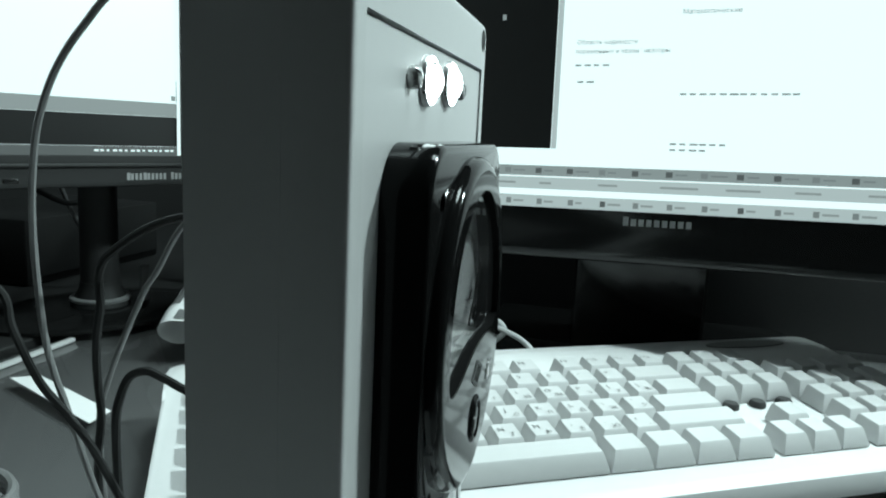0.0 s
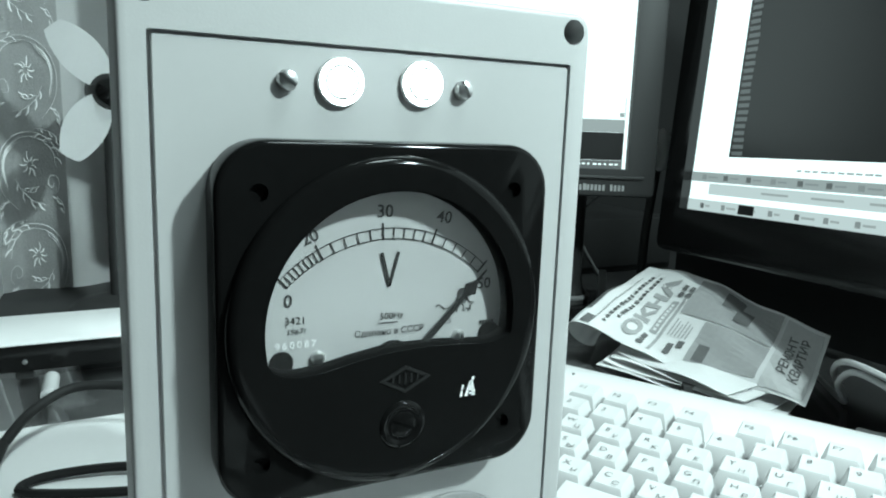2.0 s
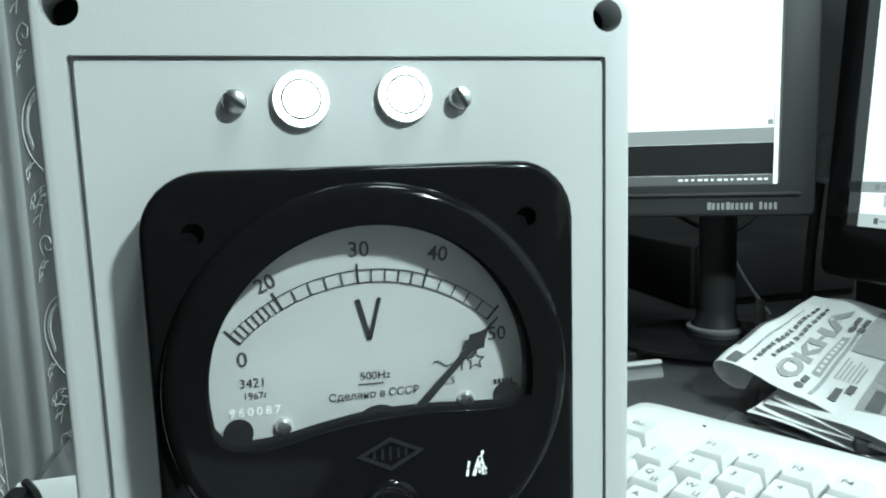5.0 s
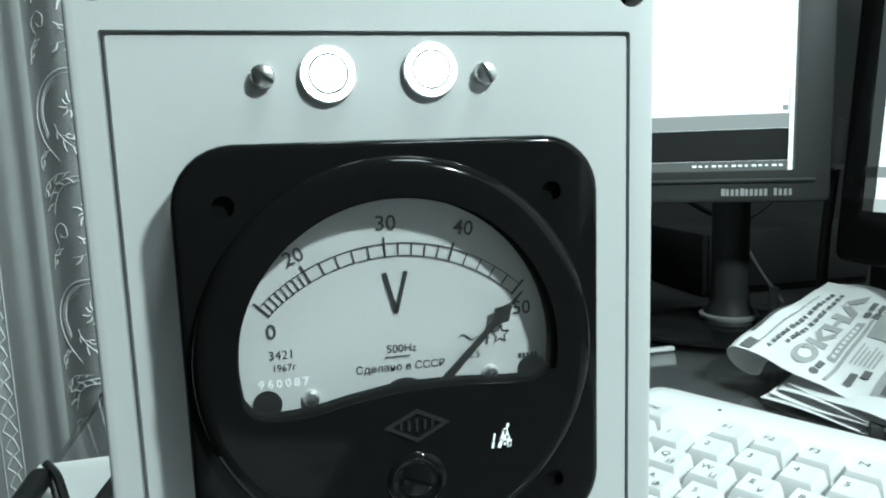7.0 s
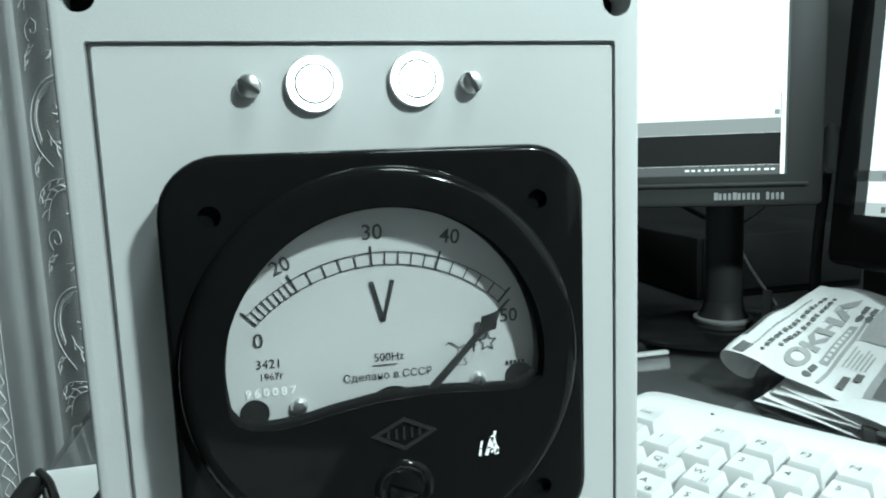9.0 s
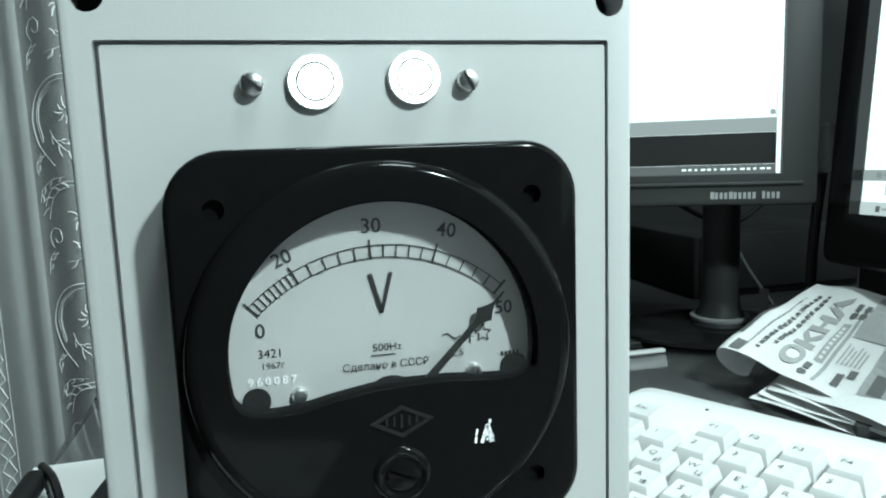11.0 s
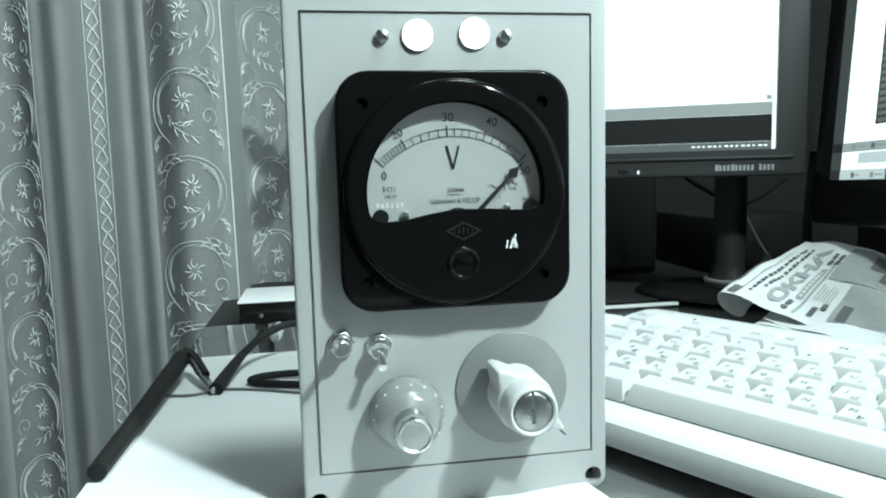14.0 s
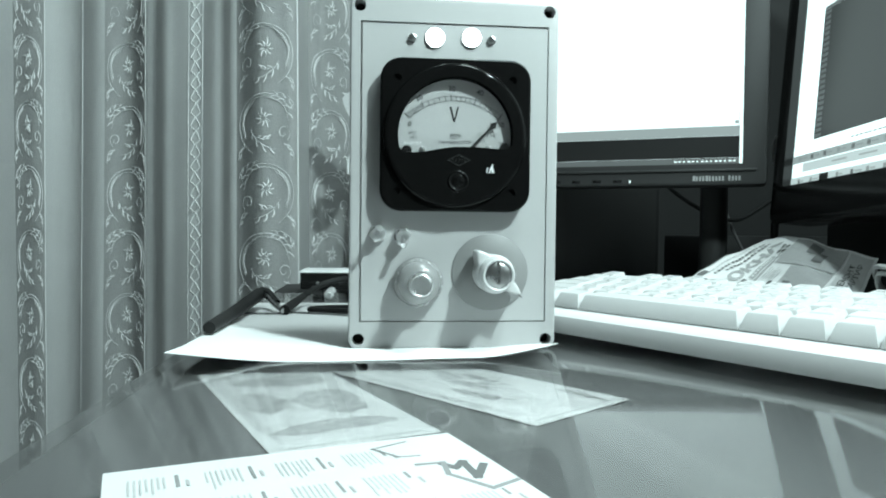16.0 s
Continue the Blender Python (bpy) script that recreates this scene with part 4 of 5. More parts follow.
def news_at(s, t):
    p = A * (1 - s) * (1 - t) + B * (1 - s) * t + C * s * t + D * s * (1 - t)
    p = p + Vector((0, 0, 0.010 * math.sin(math.pi * s) * (0.25 + 0.3 * t) - 0.012 * math.sin(math.pi * min(1, s * 1.15)) * (1 - t) * 0.6 + 0.0016 * math.sin(9 * s + 5 * t) + 0.0011 * math.sin(21 * s + 4 * t) * math.sin(13 * t + 2)))
    return p - ORIGIN


def news_point(s, t, lift=0.0):
    if s < 0:
        r = 0.0125 * (1 - t) + 0.0050 * t
        base = news_at(0, t)
        along = (news_at(0.02, t) - base).normalized()
        edge = (news_at(0, min(1, t + 0.02)) - news_at(0, max(0, t - 0.02))).normalized()
        up = along.cross(edge).normalized()
        if up.z < 0:
            up = -up
        a = -s * math.pi * 1.25
        return base - up * r - along * (r * math.sin(a)) + up * (r + lift) * math.cos(a)
    base = news_at(s, t)
    if lift:
        n = (news_at(s + 0.01, t) - base).cross(news_at(s, t + 0.01) - base).normalized()
        base = base + n * (lift if n.z > 0 else -lift)
    return base


def wrap(s0, s1, ns, nt, fn, thick):
    bm = bmesh.new()
    rows = [[[bm.verts.new(fn(s0 + (s1 - s0) * i / ns, j / nt) - Vector((0, 0, thick * k))) for j in range(nt + 1)] for i in range(ns + 1)] for k in (0, 1)]
    top, low = rows
    for i in range(ns):
        for j in range(nt):
            bm.faces.new((top[i][j], top[i + 1][j], top[i + 1][j + 1], top[i][j + 1]))
            bm.faces.new((low[i][j], low[i][j + 1], low[i + 1][j + 1], low[i + 1][j]))
    rim = [(i, 0) for i in range(ns)] + [(ns, j) for j in range(nt)] + [(i, nt) for i in range(ns, 0, -1)] + [(0, j) for j in range(nt, 0, -1)]
    for (i, j), (k, m) in zip(rim, rim[1:] + rim[:1]):
        bm.faces.new((top[i][j], low[i][j], low[k][m], top[k][m]))
    bmesh.ops.recalc_face_normals(bm, faces=bm.faces)
    return bm


cover = part("front_page", wrap(-1, 1, 40, 14, news_point, 0.0005), NEWS, paper)


def inner_page(k):
    def fn(s, t):
        a, b, c, d = Vector((0.262 + 0.004 * k, 0.224 - 0.003 * k, 0)), Vector((0.338, 0.250, 0)), Vector((0.334, 0.110, 0)), Vector((0.296 - 0.004 * k, 0.096 + 0.010 * k, 0))
        p = a * (1 - s) * (1 - t) + b * (1 - s) * t + c * s * t + d * s * (1 - t)
        z = 0.0012 + 0.0034 * k + (0.010 + 0.008 * k) * t * (1 - 0.55 * s) + 0.0012 * math.sin(8 * s + 3 * k)
        return p - ORIGIN + Vector((0, 0, z))
    return fn


for k in range(4):
    part("inner_page", wrap(0, 1, 14, 6, inner_page(k), 0.0005), NEWS, paper)


def print_on(bm, s0, s1, t0, t1, mat, name, label="", lift=None):
    """Maps a flat mesh (its x runs along t, its z against s) on to the page."""
    xs = [v.co.x for v in bm.verts]
    zs = [v.co.z for v in bm.verts]
    x0, x1, z0, z1 = min(xs), max(xs), min(zs), max(zs)
    for v in bm.verts:
        s = s1 + (s0 - s1) * (v.co.z - z0) / max(1e-9, z1 - z0)
        t = t0 + (t1 - t0) * (v.co.x - x0) / max(1e-9, x1 - x0)
        v.co = news_point(s, t, lift or {"picture_detail": 0.0010, "print_bar": 0.0009}.get(name, 0.0006))
    return part(name, bm, mat, cover, label, smooth=False)


def patch(n=8, m=4):
    bm = bmesh.new()
    g = [[bm.verts.new((i / n, 0, j / m)) for j in range(m + 1)] for i in range(n + 1)]
    for i in range(n):
        for j in range(m):
            bm.faces.new((g[i][j], g[i + 1][j], g[i + 1][j + 1], g[i][j + 1]))
    return bm


print_on(lettering("ОКНА", 1.0, bold=0.05), 0.175, 0.262, 0.10, 0.90, NEWS_GREY, "headline", "big printed headline")
for s, t0, t1, w, mat, n in ((0.045, 0.10, 0.80, 0.005, NEWS_GREY, 26), (0.090, 0.12, 0.88, 0.011, NEWS_INK, 15), (0.135, 0.22, 0.90, 0.011, NEWS_INK, 13)):
    for i in range(n):
        a = t0 + (t1 - t0) * i / n
        print_on(patch(1, 1), s - w * (0.7 + 0.3 * (i % 3) / 2), s + w, a, a + (t1 - t0) / n * (0.66 if i % 4 else 0.40), mat, "print_bar")
print_on(patch(), 0.288, 0.325, 0.26, 0.66, NEWS_GREY, "print_band", "grey printed strip")
for i in range(8):
    print_on(patch(1, 1), 0.298, 0.314, 0.29 + 0.043 * i, 0.318 + 0.043 * i, NEWS, "print_bar")


def dot(s, t, r, mat):
    bm = bmesh.new()
    bmesh.ops.create_circle(bm, cap_ends=True, segments=18, radius=1, matrix=Matrix.Rotation(radians(90), 4, "X"))
    print_on(bm, s - r, s + r, t - 1.7 * r, t + 1.7 * r, mat, "print_dot")


for s, t in ((0.290, 0.10), (0.305, 0.74), (0.345, 0.74)):
    dot(s, t, 0.017, NEWS_INK)
    print_on(patch(1, 1), s - 0.012, s + 0.012, t + 0.045, t + 0.115, NEWS_INK, "print_bar")
print_on(patch(), 0.335, 0.350, 0.06, 0.70, NEWS_GREY, "print_band")
print_on(patch(), 0.36, 0.80, 0.56, 0.97, NEWS_GREY, "picture", "grey printed picture")
print_on(patch(), 0.50, 0.80, 0.10, 0.54, NEWS_GREY, "picture", "grey printed picture")
for s0, s1, t0, t1 in ((0.52, 0.62, 0.78, 0.93), (0.60, 0.68, 0.66, 0.82), (0.53, 0.58, 0.12, 0.30), (0.40, 0.43, 0.10, 0.22), (0.44, 0.47, 0.20, 0.27)):
    print_on(patch(4, 4), s0, s1, t0, t1, NEWS_INK, "picture_detail")
for i in range(6):
    print_on(patch(1, 1), 0.37 + 0.017 * i, 0.376 + 0.017 * i, 0.30, 0.50 - 0.02 * (i % 3), NEWS_GREY, "print_bar")
print_on(patch(), 0.0, 0.05, 0.02, 0.13, NEWS_INK, "picture", "dark printed patch by the fold")
print_on(patch(6, 2), -0.22, -0.05, 0.20, 0.62, NEWS_INK, "picture", "dark printed patch by the fold")
print_on(patch(), 0.82, 0.985, 0.04, 0.96, NEWS_PALE, "print_band", "pale grey printed panel")
for words, s0, s1, t0, t1 in (("РЕМОНТ", 0.855, 0.895, 0.30, 0.80), ("КВАРТИР", 0.905, 0.945, 0.26, 0.82)):
    bm = lettering(words, 1.0, bold=0.02)
    print_on(bm, s0, s1, t0, t1, NEWS_INK, "headline", lift=0.0010)
stick = thing("usb_stick", "small dark plug lying beside the newspaper", "plug", (0.291, 0.152, 0.0), -35)
part("body", block(-0.013, 0.006, -0.006, 0.006, 0.0003, 0.0075, 0.001), DARK_RUBBER, stick)
part("shell", block(0.006, 0.015, -0.0055, 0.0055, 0.001, 0.0065, 0.0005), STEEL, stick, "metal plug shell")


# ---- curtain ----
FOLDS = ((-0.84, 0.60), (-0.77, 0.57), (-0.70, 0.60), (-0.56, 0.555), (-0.487, 0.57), (-0.44, 0.590), (-0.40, 0.575), (-0.365, 0.592), (-0.33, 0.575), (-0.30, 0.552), (-0.262, 0.542), (-0.228, 0.523), (-0.205, 0.500), (-0.165, 0.470), (-0.136, 0.474), (-0.122, 0.480), (-0.119, 0.575), (-0.10, 0.590), (-0.06, 0.585), (0.0, 0.61), (0.07, 0.59), (0.14, 0.615))


def curtain_y(x):
    for (x0, y0), (x1, y1) in zip(FOLDS, FOLDS[1:]):
        if x <= x1:
            t = max(0.0, (x - x0) / (x1 - x0))
            return y0 + (y1 - y0) * (0.5 - 0.5 * math.cos(math.pi * t))
    return FOLDS[-1][1]


BANDS = ((-0.505, -0.470), (-0.393, -0.337), (-0.202, -0.124), (-0.1185, -0.060))


def curtain_mesh(inside):
    xs = sorted({round(-0.84 + 0.02 * i, 4) for i in range(6)} | {round(-0.72 + 0.004 * i, 4) for i in range(216)} | {e for b in BANDS for e in b})
    zs = [-0.70 + 0.05 * i for i in range(49)]
    bm = bmesh.new()
    grid = {}

    def at(i, j):
        if (i, j) not in grid:
            x, z = xs[i], zs[j]
            sway = 0.006 * math.sin(2.1 * z + 9 * x) + 0.003 * math.sin(5 * z + 31 * x)
            grid[i, j] = bm.verts.new((x + 0.010 * (z - 0.2) * math.sin(13 * x), curtain_y(x) + sway, z))
        return grid[i, j]
    for i in range(len(xs) - 1):
        mid = (xs[i] + xs[i + 1]) / 2
        if any(a < mid < b for a, b in BANDS) != inside:
            continue
        for j in range(len(zs) - 1):
            bm.faces.new((at(i, j), at(i + 1, j), at(i + 1, j + 1), at(i, j + 1)))
    bmesh.ops.solidify(bm, geom=bm.faces[:], thickness=0.0012)
    return bm


def curtain_point(x, z, out=0.0012):
    sway = 0.006 * math.sin(2.1 * z + 9 * x) + 0.003 * math.sin(5 * z + 31 * x)
    return Vector((x + 0.010 * (z - 0.2) * math.sin(13 * x), curtain_y(x) + sway - out, z))


curtain = thing("curtain", "heavy grey curtain with embroidered lace bands in folds", "curtain", (-0.018, 0.022, 0))
part("cloth", curtain_mesh(False), CURTAIN, curtain)
part("lace_band", curtain_mesh(True), CURTAIN_BAND, curtain, "darker lace bands of the curtain")


def leaf_stem(pts, side, reach, w):
    """A stem with short feathered leaves along one side."""
    line = [(v.x, v.z) for v in glide([(a, 0, b) for a, b in pts], 3)]
    out = [(line, w)]
    for i in range(1, len(line) - 1, 2):
        (ax, az), (bx, bz) = line[i - 1], line[i + 1]
        d = math.hypot(bx - ax, bz - az) or 1
        tx, tz = (bx - ax) / d, (bz - az) / d
        k = reach * (0.55 + 0.45 * math.sin(math.pi * i / len(line)))
        x, z = line[i]
        out.append(([(x, z), (x + (tx * 0.5 - tz * side * 0.55) * k, z + (tz * 0.5 + tx * side * 0.55) * k), (x + (tx * 1.2 - tz * side * 0.8) * k, z + (tz * 1.2 + tx * side * 0.8) * k)], w * 2.2))
    return out


def scroll_lines(w):
    """Lines of one scroll motif in a cell from -0.5 to 0.5 both ways."""
    big = [(-0.22, -0.40), (-0.40, -0.22), (-0.46, 0.04), (-0.38, 0.28), (-0.18, 0.42), (0.08, 0.45), (0.30, 0.37), (0.42, 0.20)]
    out = [(big, 0.020), ([(x * 0.90, z * 0.88 + 0.01) for x, z in big[1:-1]], 0.012)]
    out += leaf_stem([(0.02, 0.40), (0.20, 0.36), (0.33, 0.24), (0.38, 0.08)], 1, 0.10, 0.018)
    out += leaf_stem([(0.10, 0.49), (0.30, 0.46), (0.44, 0.36), (0.47, 0.24)], -1, 0.06, 0.014)
    for k in range(4):
        q = 0.86 - 0.055 * k
        out.append(([(x * q - 0.02 * k, z * q + 0.02) for x, z in big[1:5]], 0.020 - 0.003 * k))
    for k in range(9):
        a = 2 * math.pi * k / 9 + 0.3
        q = 0.125 + 0.03 * math.sin(5 * a)
        out.append(([(-0.02 + 0.035 * math.cos(a), 0.10 + 0.035 * math.sin(a)), (-0.02 + 0.6 * q * math.cos(a + 0.25), 0.10 + 0.6 * q * math.sin(a + 0.25)), (-0.02 + q * math.cos(a + 0.05), 0.10 + q * math.sin(a + 0.05))], 0.036))
    out += leaf_stem([(-0.24, -0.06), (-0.14, -0.20), (0.02, -0.30), (0.20, -0.34)], -1, 0.09, 0.018)
    out += leaf_stem([(-0.16, -0.16), (-0.04, -0.20), (0.08, -0.19)], 1, 0.07, 0.016)
    out.append(([(0.30 + 0.10 * math.cos(radians(a)) * (1 - a / 480), -0.10 + 0.11 * math.sin(radians(a)) * (1 - a / 480)) for a in range(-60, 390, 35)], 0.018))
    out += leaf_stem([(0.46, -0.48), (0.44, -0.34), (0.36, -0.24)], 1, 0.07, 0.018)
    out += leaf_stem([(-0.46, -0.50), (-0.47, -0.38), (-0.40, -0.28)], -1, 0.07, 0.018)
    return out


def ribbon(bm, pts, w):
    """A slightly raised ribbon along points of (x, z)."""
    n = len(pts)
    rows = []
    for i, (x, z) in enumerate(pts):
        ax, az = pts[max(0, i - 1)]
        bx, bz = pts[min(n - 1, i + 1)]
        d = math.hypot(bx - ax, bz - az) or 1
        k = w / 2 * (0.35 + 0.65 * math.sin(math.pi * (i + 0.6) / (n + 0.2)))
        nx, nz = -(bz - az) / d * k, (bx - ax) / d * k
        rows.append([bm.verts.new(curtain_point(x + nx, z + nz, 0.0010)), bm.verts.new(curtain_point(x, z, 0.0016)), bm.verts.new(curtain_point(x - nx, z - nz, 0.0010))])
    for a, b in zip(rows, rows[1:]):
        bm.faces.new((a[0], a[1], b[1], b[0]))
        bm.faces.new((a[1], a[2], b[2], b[1]))


for bi, (x0, x1) in enumerate(BANDS):
    w = x1 - x0
    h = 0.086
    cx = (x0 + x1) / 2
    bm = bmesh.new()
    flip = 1 if bi % 2 == 0 else -1
    g = random.Random(20 + bi)
    z = -0.32
    k = 0
    while z < 0.75:
        f = flip * (1 if k % 2 == 0 else -1)
        for pts, wd in scroll_lines(w):
            line = [(cx + f * px * w * 0.96 + g.uniform(-1, 1) * 0.0004, z + pz * h + g.uniform(-1, 1) * 0.0004) for px, pz in pts]
            sm = [(v.x, v.z) for v in glide([(a, 0, b) for a, b in line], 3)] if len(line) > 2 else line
            ribbon(bm, sm, wd * 0.050 * g.uniform(0.7, 1.2))
        z += h
        k += 1
    part("embroidery", bm, CURTAIN_EMB, curtain, "pale embroidered scrolls and flowers")
for cx, w, h in ((-0.262, 0.015, 0.036),):
    bm = bmesh.new()
    z = -0.32
    while z < 0.75:
        ribbon(bm, [(cx - 0.5 * w + 0.001, z - h / 2), (cx - 0.1 * w, z - 0.2 * h), (cx + 0.42 * w, z), (cx + 0.1 * w, z + 0.3 * h), (cx - 0.45 * w, z + h / 2)], 0.0022)
        ribbon(bm, [(cx + 0.45 * w, z - h / 2), (cx + 0.1 * w, z - 0.25 * h), (cx - 0.42 * w, z), (cx - 0.1 * w, z + 0.25 * h), (cx + 0.42 * w, z + h / 2)], 0.0018)
        z += h
    for e in (-0.62, 0.62):
        ribbon(bm, [(cx + e * w, -0.32 + 0.02 * i) for i in range(54)], 0.0010)
    part("lace_chain", bm, CURTAIN_EMB, curtain, "narrow chain of lace")
bm = bmesh.new()
for x in (-0.1235, -0.338, -0.4695, -0.425):
    ribbon(bm, [(x, -0.6 + 0.02 * i) for i in range(75)], 0.0016 if x > -0.2 else 0.0012)
part("hem", bm, CURTAIN_EMB, curtain, "bright stitched hem lines")


# ---- fan behind the box ----
fan = thing("fan", "small desk fan with white blades and a black hub", "fan", (-0.042, 0.462, -0.0004))
part("base", turned([(0.038, 0.0), (0.038, 0.006), (0.030, 0.012), (0.010, 0.016)], 0.0, 0.03, 40, "z"), MON_DARK, fan)
part("stem", tube([(0, 0.03, 0.010), (0, 0.034, 0.10), (0, 0.032, 0.186)], 0.0055, 12, 4), MON_DARK, fan)
hub = part("motor", turned([(0.004, 0.045), (0.016, 0.042), (0.018, 0.030), (0.018, 0.012), (0.013, 0.002), (0.006, -0.006), (0.001, -0.008)], 0.0, 0.186, 32), MON_GLOSS, fan, "black motor hub")
for a in (123, 234, 356):
    bm = bmesh.new()
    rows = []
    for i in range(11):
        r = 0.012 + 0.049 * i / 10
        w = 0.016 * math.sin(math.pi * (0.12 + 0.80 * i / 10)) ** 0.7 + 0.002
        rows.append([])
        for j in range(7):
            q = (j / 6 - 0.5) * 2
            ang = radians(a) + q * w / r * 0.9 + 0.10 * i / 10
            rows[-1].append(bm.verts.new((r * math.cos(ang), 0.004 + 0.0012 * q + 0.001 * i / 10, 0.186 + r * math.sin(ang))))
    for p, q in zip(rows, rows[1:]):
        for j in range(6):
            bm.faces.new((p[j], p[j + 1], q[j + 1], q[j]))
    bmesh.ops.solidify(bm, geom=bm.faces[:], thickness=0.0014)
    part("blade", bm, FAN_WHITE, fan, "white fan blade")


# ---- small electronics and wires behind the box ----
psu = thing("power_unit", "flat black power unit with a shiny pale top", "power unit", (-0.121, 0.335, 0.0))
for x in (0.012, 0.098):
    for y in (0.004, 0.022):
        part("foot", block(x, x + 0.010, y, y + 0.010, 0.0002, 0.0058), DARK_RUBBER, psu)
part("body", block(0, 0.120, 0, 0.070, 0.0060, 0.0230, 0.0008), MON_GLOSS, psu, "glossy black body")
part("top_plate", block(-0.001, 0.121, -0.001, 0.071, 0.0232, 0.0250, 0.0006), FAN_WHITE, psu, "bright pale top plate")
part("screw", turned([(0.0015, -0.0002), (0.0015, -0.0012), (0.0004, -0.0016)], 0.018, 0.0125, 16), CHROME, psu, "small shiny screw")
plug = thing("barrel_plug", "short pale barrel plug on the desk", "plug", (-0.089, 0.290, 0.0))
part("barrel", tube([(0, 0, 0.0048), (0.001, 0.028, 0.0056)], 0.0045, 16, 1), IVORY, plug)
part("tip", tube([(0, -0.010, 0.0048), (0, -0.0002, 0.0048)], 0.0028, 14, 1), CHROME, plug)

probe = thing("test_probe", "black test lead with a crocodile clip across the paper", "test lead", (-0.143, 0.186, 0))


def off(pts):
    return [(x + 0.14, y - 0.2, z) for x, y, z in pts]


part("handle", tube(off([(-0.1450, 0.062, 0.0058), (-0.1430, 0.134, 0.0076), (-0.1398, 0.222, 0.0125)]), 0.0040, 14, 5, 0.0056), CABLE_BLACK, probe, "thick black handle")
part("clip", tube(off([(-0.140, 0.226, 0.0125), (-0.134, 0.222, 0.0120), (-0.124, 0.198, 0.0075), (-0.1135, 0.176, 0.0035)]), 0.0036, 10, 5, 0.0022), STEEL, probe, "dark metal clip")
part("clip_jaw", tube(off([(-0.1385, 0.229, 0.0165), (-0.130, 0.215, 0.0150), (-0.120, 0.192, 0.0088)]), 0.0022, 8, 4), MON_GLOSS, probe)
part("boot", tube(off([(-0.1125, 0.176, 0.0040), (-0.108, 0.205, 0.0070), (-0.1035, 0.228, 0.0100)]), 0.0042, 12, 4, 0.0030), CABLE_BLACK, probe, "black rubber boot")
part("lead", tube(off([(-0.1035, 0.228, 0.0100), (-0.090, 0.250, 0.0180), (-0.068, 0.262, 0.0230), (-0.030, 0.240, 0.0220), (0.010, 0.150, 0.0250), (0.020, 0.060, 0.0300), (0.018, 0.0335, 0.0400)]), 0.0026, 10, 8), CABLE_BLACK, probe, "black lead wire")


def wire(label, pts, r, mat):
    x, y, z = pts[0]
    ob = thing("cable", label, "cable", (x, y, z), group="cables behind the box")
    part("wire", tube([(a - x, b - y, c - z) for a, b, c in pts], r, 8, 10), mat, ob)
    return ob


wire("black cable lying in a loop on the paper", [(-0.020, 0.150, 0.004), (-0.060, 0.160, 0.0034), (-0.090, 0.172, 0.0030), (-0.0975, 0.180, 0.0030), (-0.088, 0.187, 0.0032), (-0.060, 0.184, 0.0040), (-0.020, 0.170, 0.0040)], 0.0022, CABLE_BLACK)
wire("thin dark wire lying across the paper", [(-0.152, 0.168, 0.0016), (-0.130, 0.163, 0.0014), (-0.112, 0.170, 0.0014), (-0.088, 0.163, 0.0014), (-0.06, 0.150, 0.0014), (-0.03, 0.150, 0.0018)], 0.0008, CABLE_GREY)
wire("grey cable arching up behind the box", [(0.030, 0.0300, 0.1500), (0.030, 0.0575, 0.1800), (0.030, 0.0875, 0.2030), (0.030, 0.1085, 0.2055), (0.030, 0.1225, 0.1940), (0.030, 0.1335, 0.1800), (0.030, 0.1405, 0.1640), (0.030, 0.1435, 0.1470), (0.030, 0.1445, 0.1290), (0.030, 0.1435, 0.1080), (0.030, 0.1405, 0.0860), (0.030, 0.1325, 0.0630), (0.036, 0.1265, 0.0300), (0.050, 0.1235, 0.0040)], 0.0012, CABLE_GREY)
wire("black wire hanging from the desk behind the box", [(0.000, 0.2055, 0.0900), (0.010, 0.1705, 0.1200), (0.020, 0.1505, 0.1100), (0.020, 0.1445, 0.0960), (0.020, 0.1355, 0.0800), (0.020, 0.1255, 0.0700), (0.022, 0.1175, 0.0580), (0.035, 0.1095, 0.0200), (0.050, 0.1155, 0.0030)], 0.0014, CABLE_BLACK)
wire("black wire hanging straight behind the box", [(0.050, 0.0300, 0.1200), (0.046, 0.0905, 0.1350), (0.040, 0.1235, 0.1200), (0.040, 0.1275, 0.1010), (0.040, 0.1295, 0.0890), (0.040, 0.1295, 0.0750), (0.040, 0.1285, 0.0610), (0.040, 0.1305, 0.0400), (0.046, 0.1335, 0.0030)], 0.0015, CABLE_BLACK)
wire("dark grey wire slanting down behind the box", [(0.055, 0.0300, 0.1300), (0.052, 0.0905, 0.1380), (0.050, 0.1135, 0.1110), (0.050, 0.1205, 0.0990), (0.050, 0.1275, 0.0840), (0.050, 0.1335, 0.0690), (0.050, 0.1375, 0.0540), (0.054, 0.1395, 0.0200), (0.060, 0.1415, 0.0030)], 0.0011, CABLE_GREY)
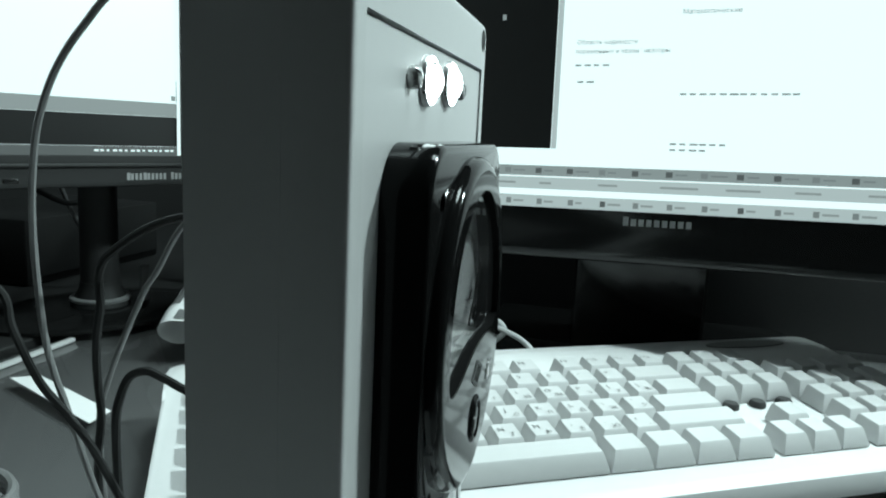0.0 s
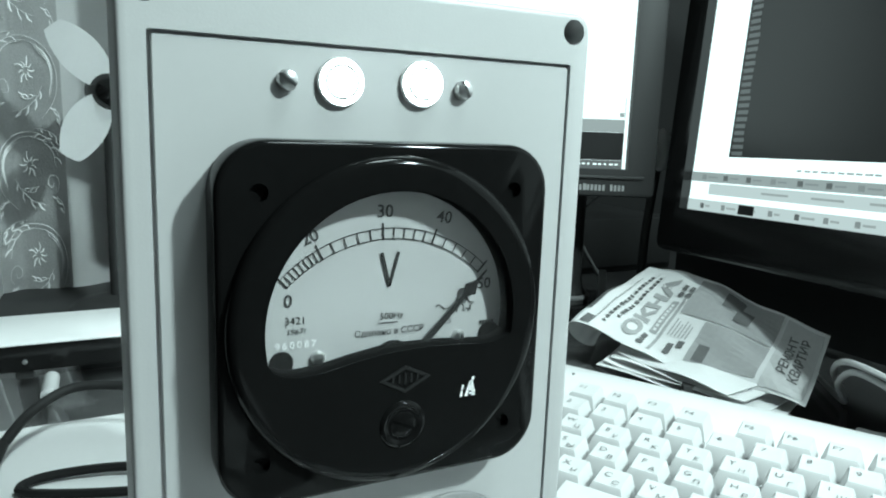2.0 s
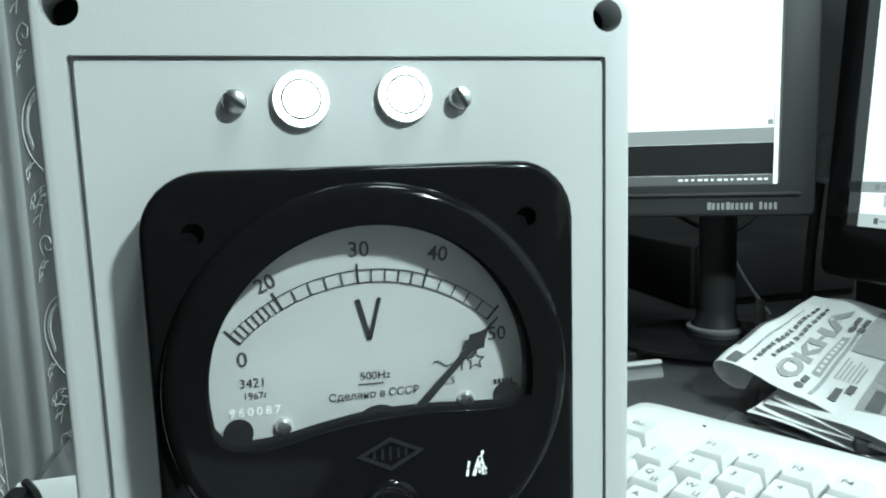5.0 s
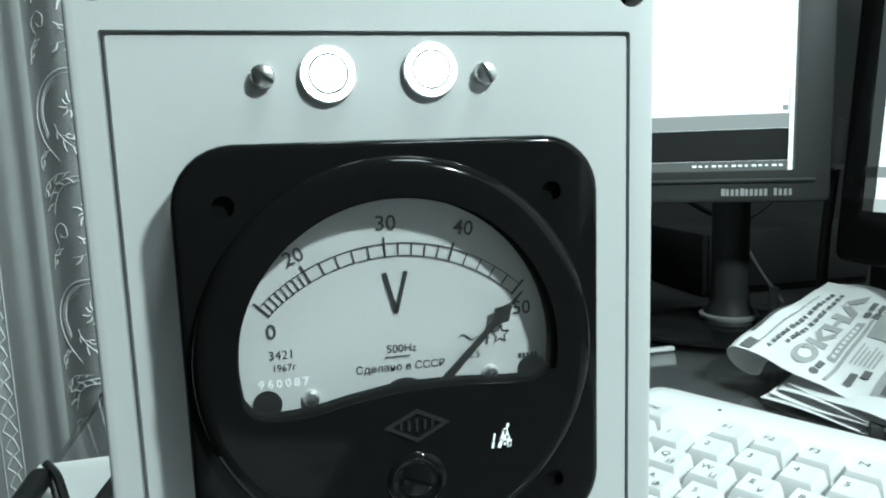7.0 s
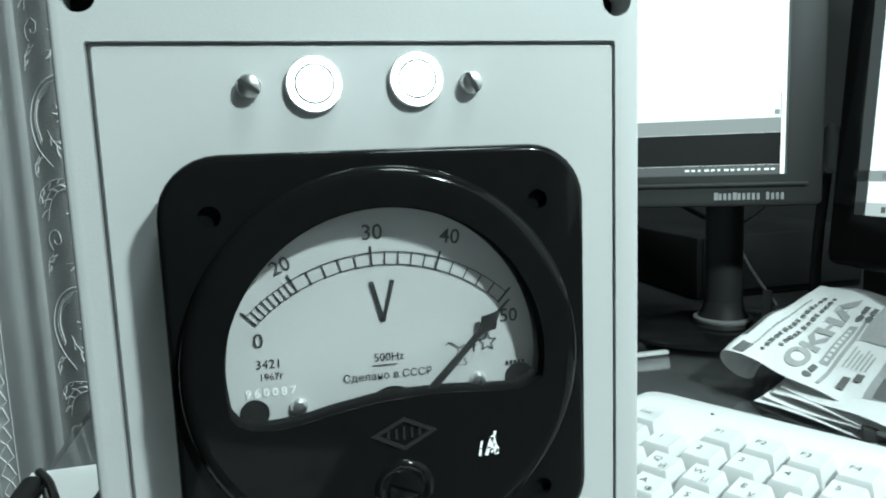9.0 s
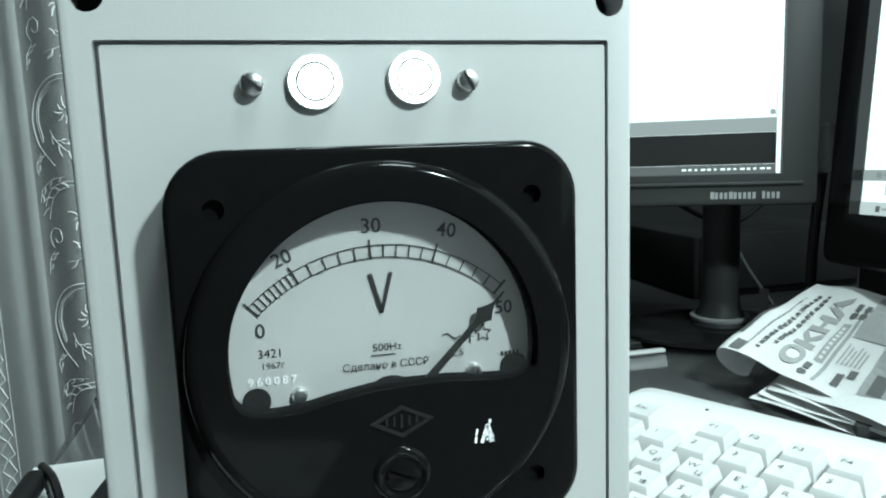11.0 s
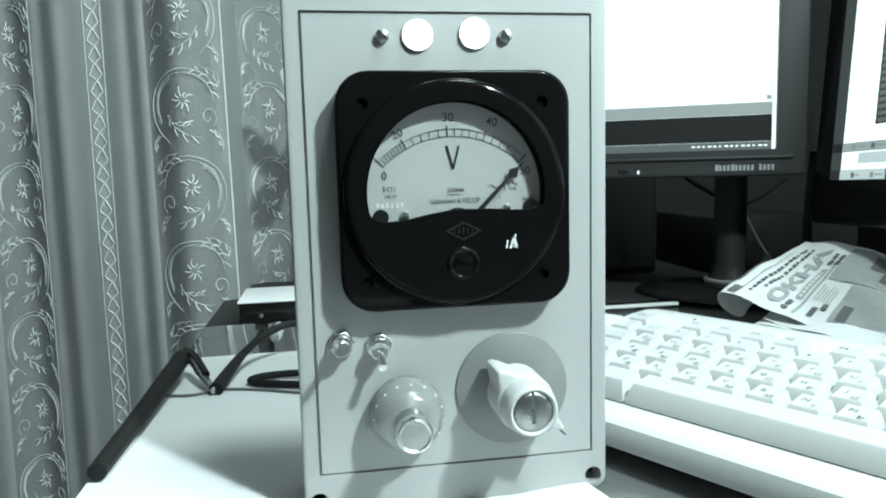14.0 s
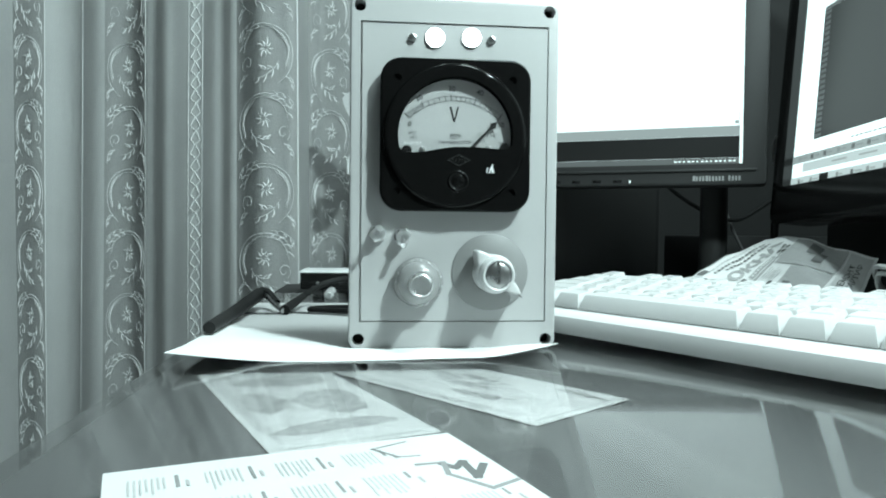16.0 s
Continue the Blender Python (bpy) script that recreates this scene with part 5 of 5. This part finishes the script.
wire("black cable bent behind the box", [(0.040, 0.0300, 0.0660), (0.040, 0.0855, 0.0730), (0.040, 0.1025, 0.0780), (0.040, 0.1095, 0.0800), (0.040, 0.1165, 0.0770), (0.040, 0.1205, 0.0690), (0.040, 0.1225, 0.0600), (0.040, 0.1225, 0.0430), (0.044, 0.1245, 0.0120), (0.052, 0.1315, 0.0030)], 0.0016, CABLE_BLACK)
coil = []
for i in range(41):
    a = 2 * math.pi * i / 12
    coil.append((0.040 + (0.030 - 0.0002 * i) * math.cos(a), 0.205 + (0.022 + 0.0002 * i) * math.sin(a), 0.003 + 0.0004 * i))
wire("grey cable coiled on the desk", coil, 0.0022, CABLE_GREY)
wire("white keyboard cable looping behind the keyboard", [(0.285, -0.012, 0.0150), (0.2975, 0.0016, 0.0270), (0.3020, 0.0160, 0.0335), (0.3090, 0.0420, 0.0390), (0.3145, 0.0680, 0.0405), (0.3300, 0.0860, 0.0250), (0.3600, 0.1000, 0.0045), (0.40, 0.15, 0.0030)], 0.0019, CABLE_WHITE)
wire("white cable end curving behind the keyboard", [(0.330, 0.070, 0.0025), (0.3220, 0.0520, 0.0080), (0.3127, 0.0368, 0.0172), (0.3060, 0.0225, 0.0280), (0.3050, 0.0196, 0.0359), (0.3090, 0.0330, 0.0420), (0.3142, 0.0705, 0.0455), (0.3350, 0.0930, 0.0300), (0.3700, 0.1050, 0.0050)], 0.0019, CABLE_WHITE)
lump = thing("desk_lamp_joint", "pale grey rounded plastic joint behind the wide monitor", "lamp joint", (0.373, 0.292, -0.0040))
part("knob", turned([(0.002, 0.141), (0.007, 0.145), (0.0088, 0.155), (0.0082, 0.166), (0.005, 0.174), (0.001, 0.177)], 0, 0, 24, "z"), IVORY, lump, "pale rounded knob")
part("arm", tube([(0.0, 0.012, 0.0), (0.002, 0.013, 0.08), (0.0, 0.004, 0.1405)], 0.004, 10, 5), MON_DARK, lump)

wire("black cable sagging behind the monitor stand", [(0.300, 0.470, 0.150), (0.345, 0.440, 0.105), (0.400, 0.440, 0.085), (0.455, 0.450, 0.110)], 0.0026, CABLE_BLACK)
wire("dark grey cable hanging behind the monitor stand", [(0.410, 0.470, 0.170), (0.395, 0.455, 0.110), (0.412, 0.440, 0.050), (0.440, 0.430, 0.004)], 0.0022, CABLE_GREY)
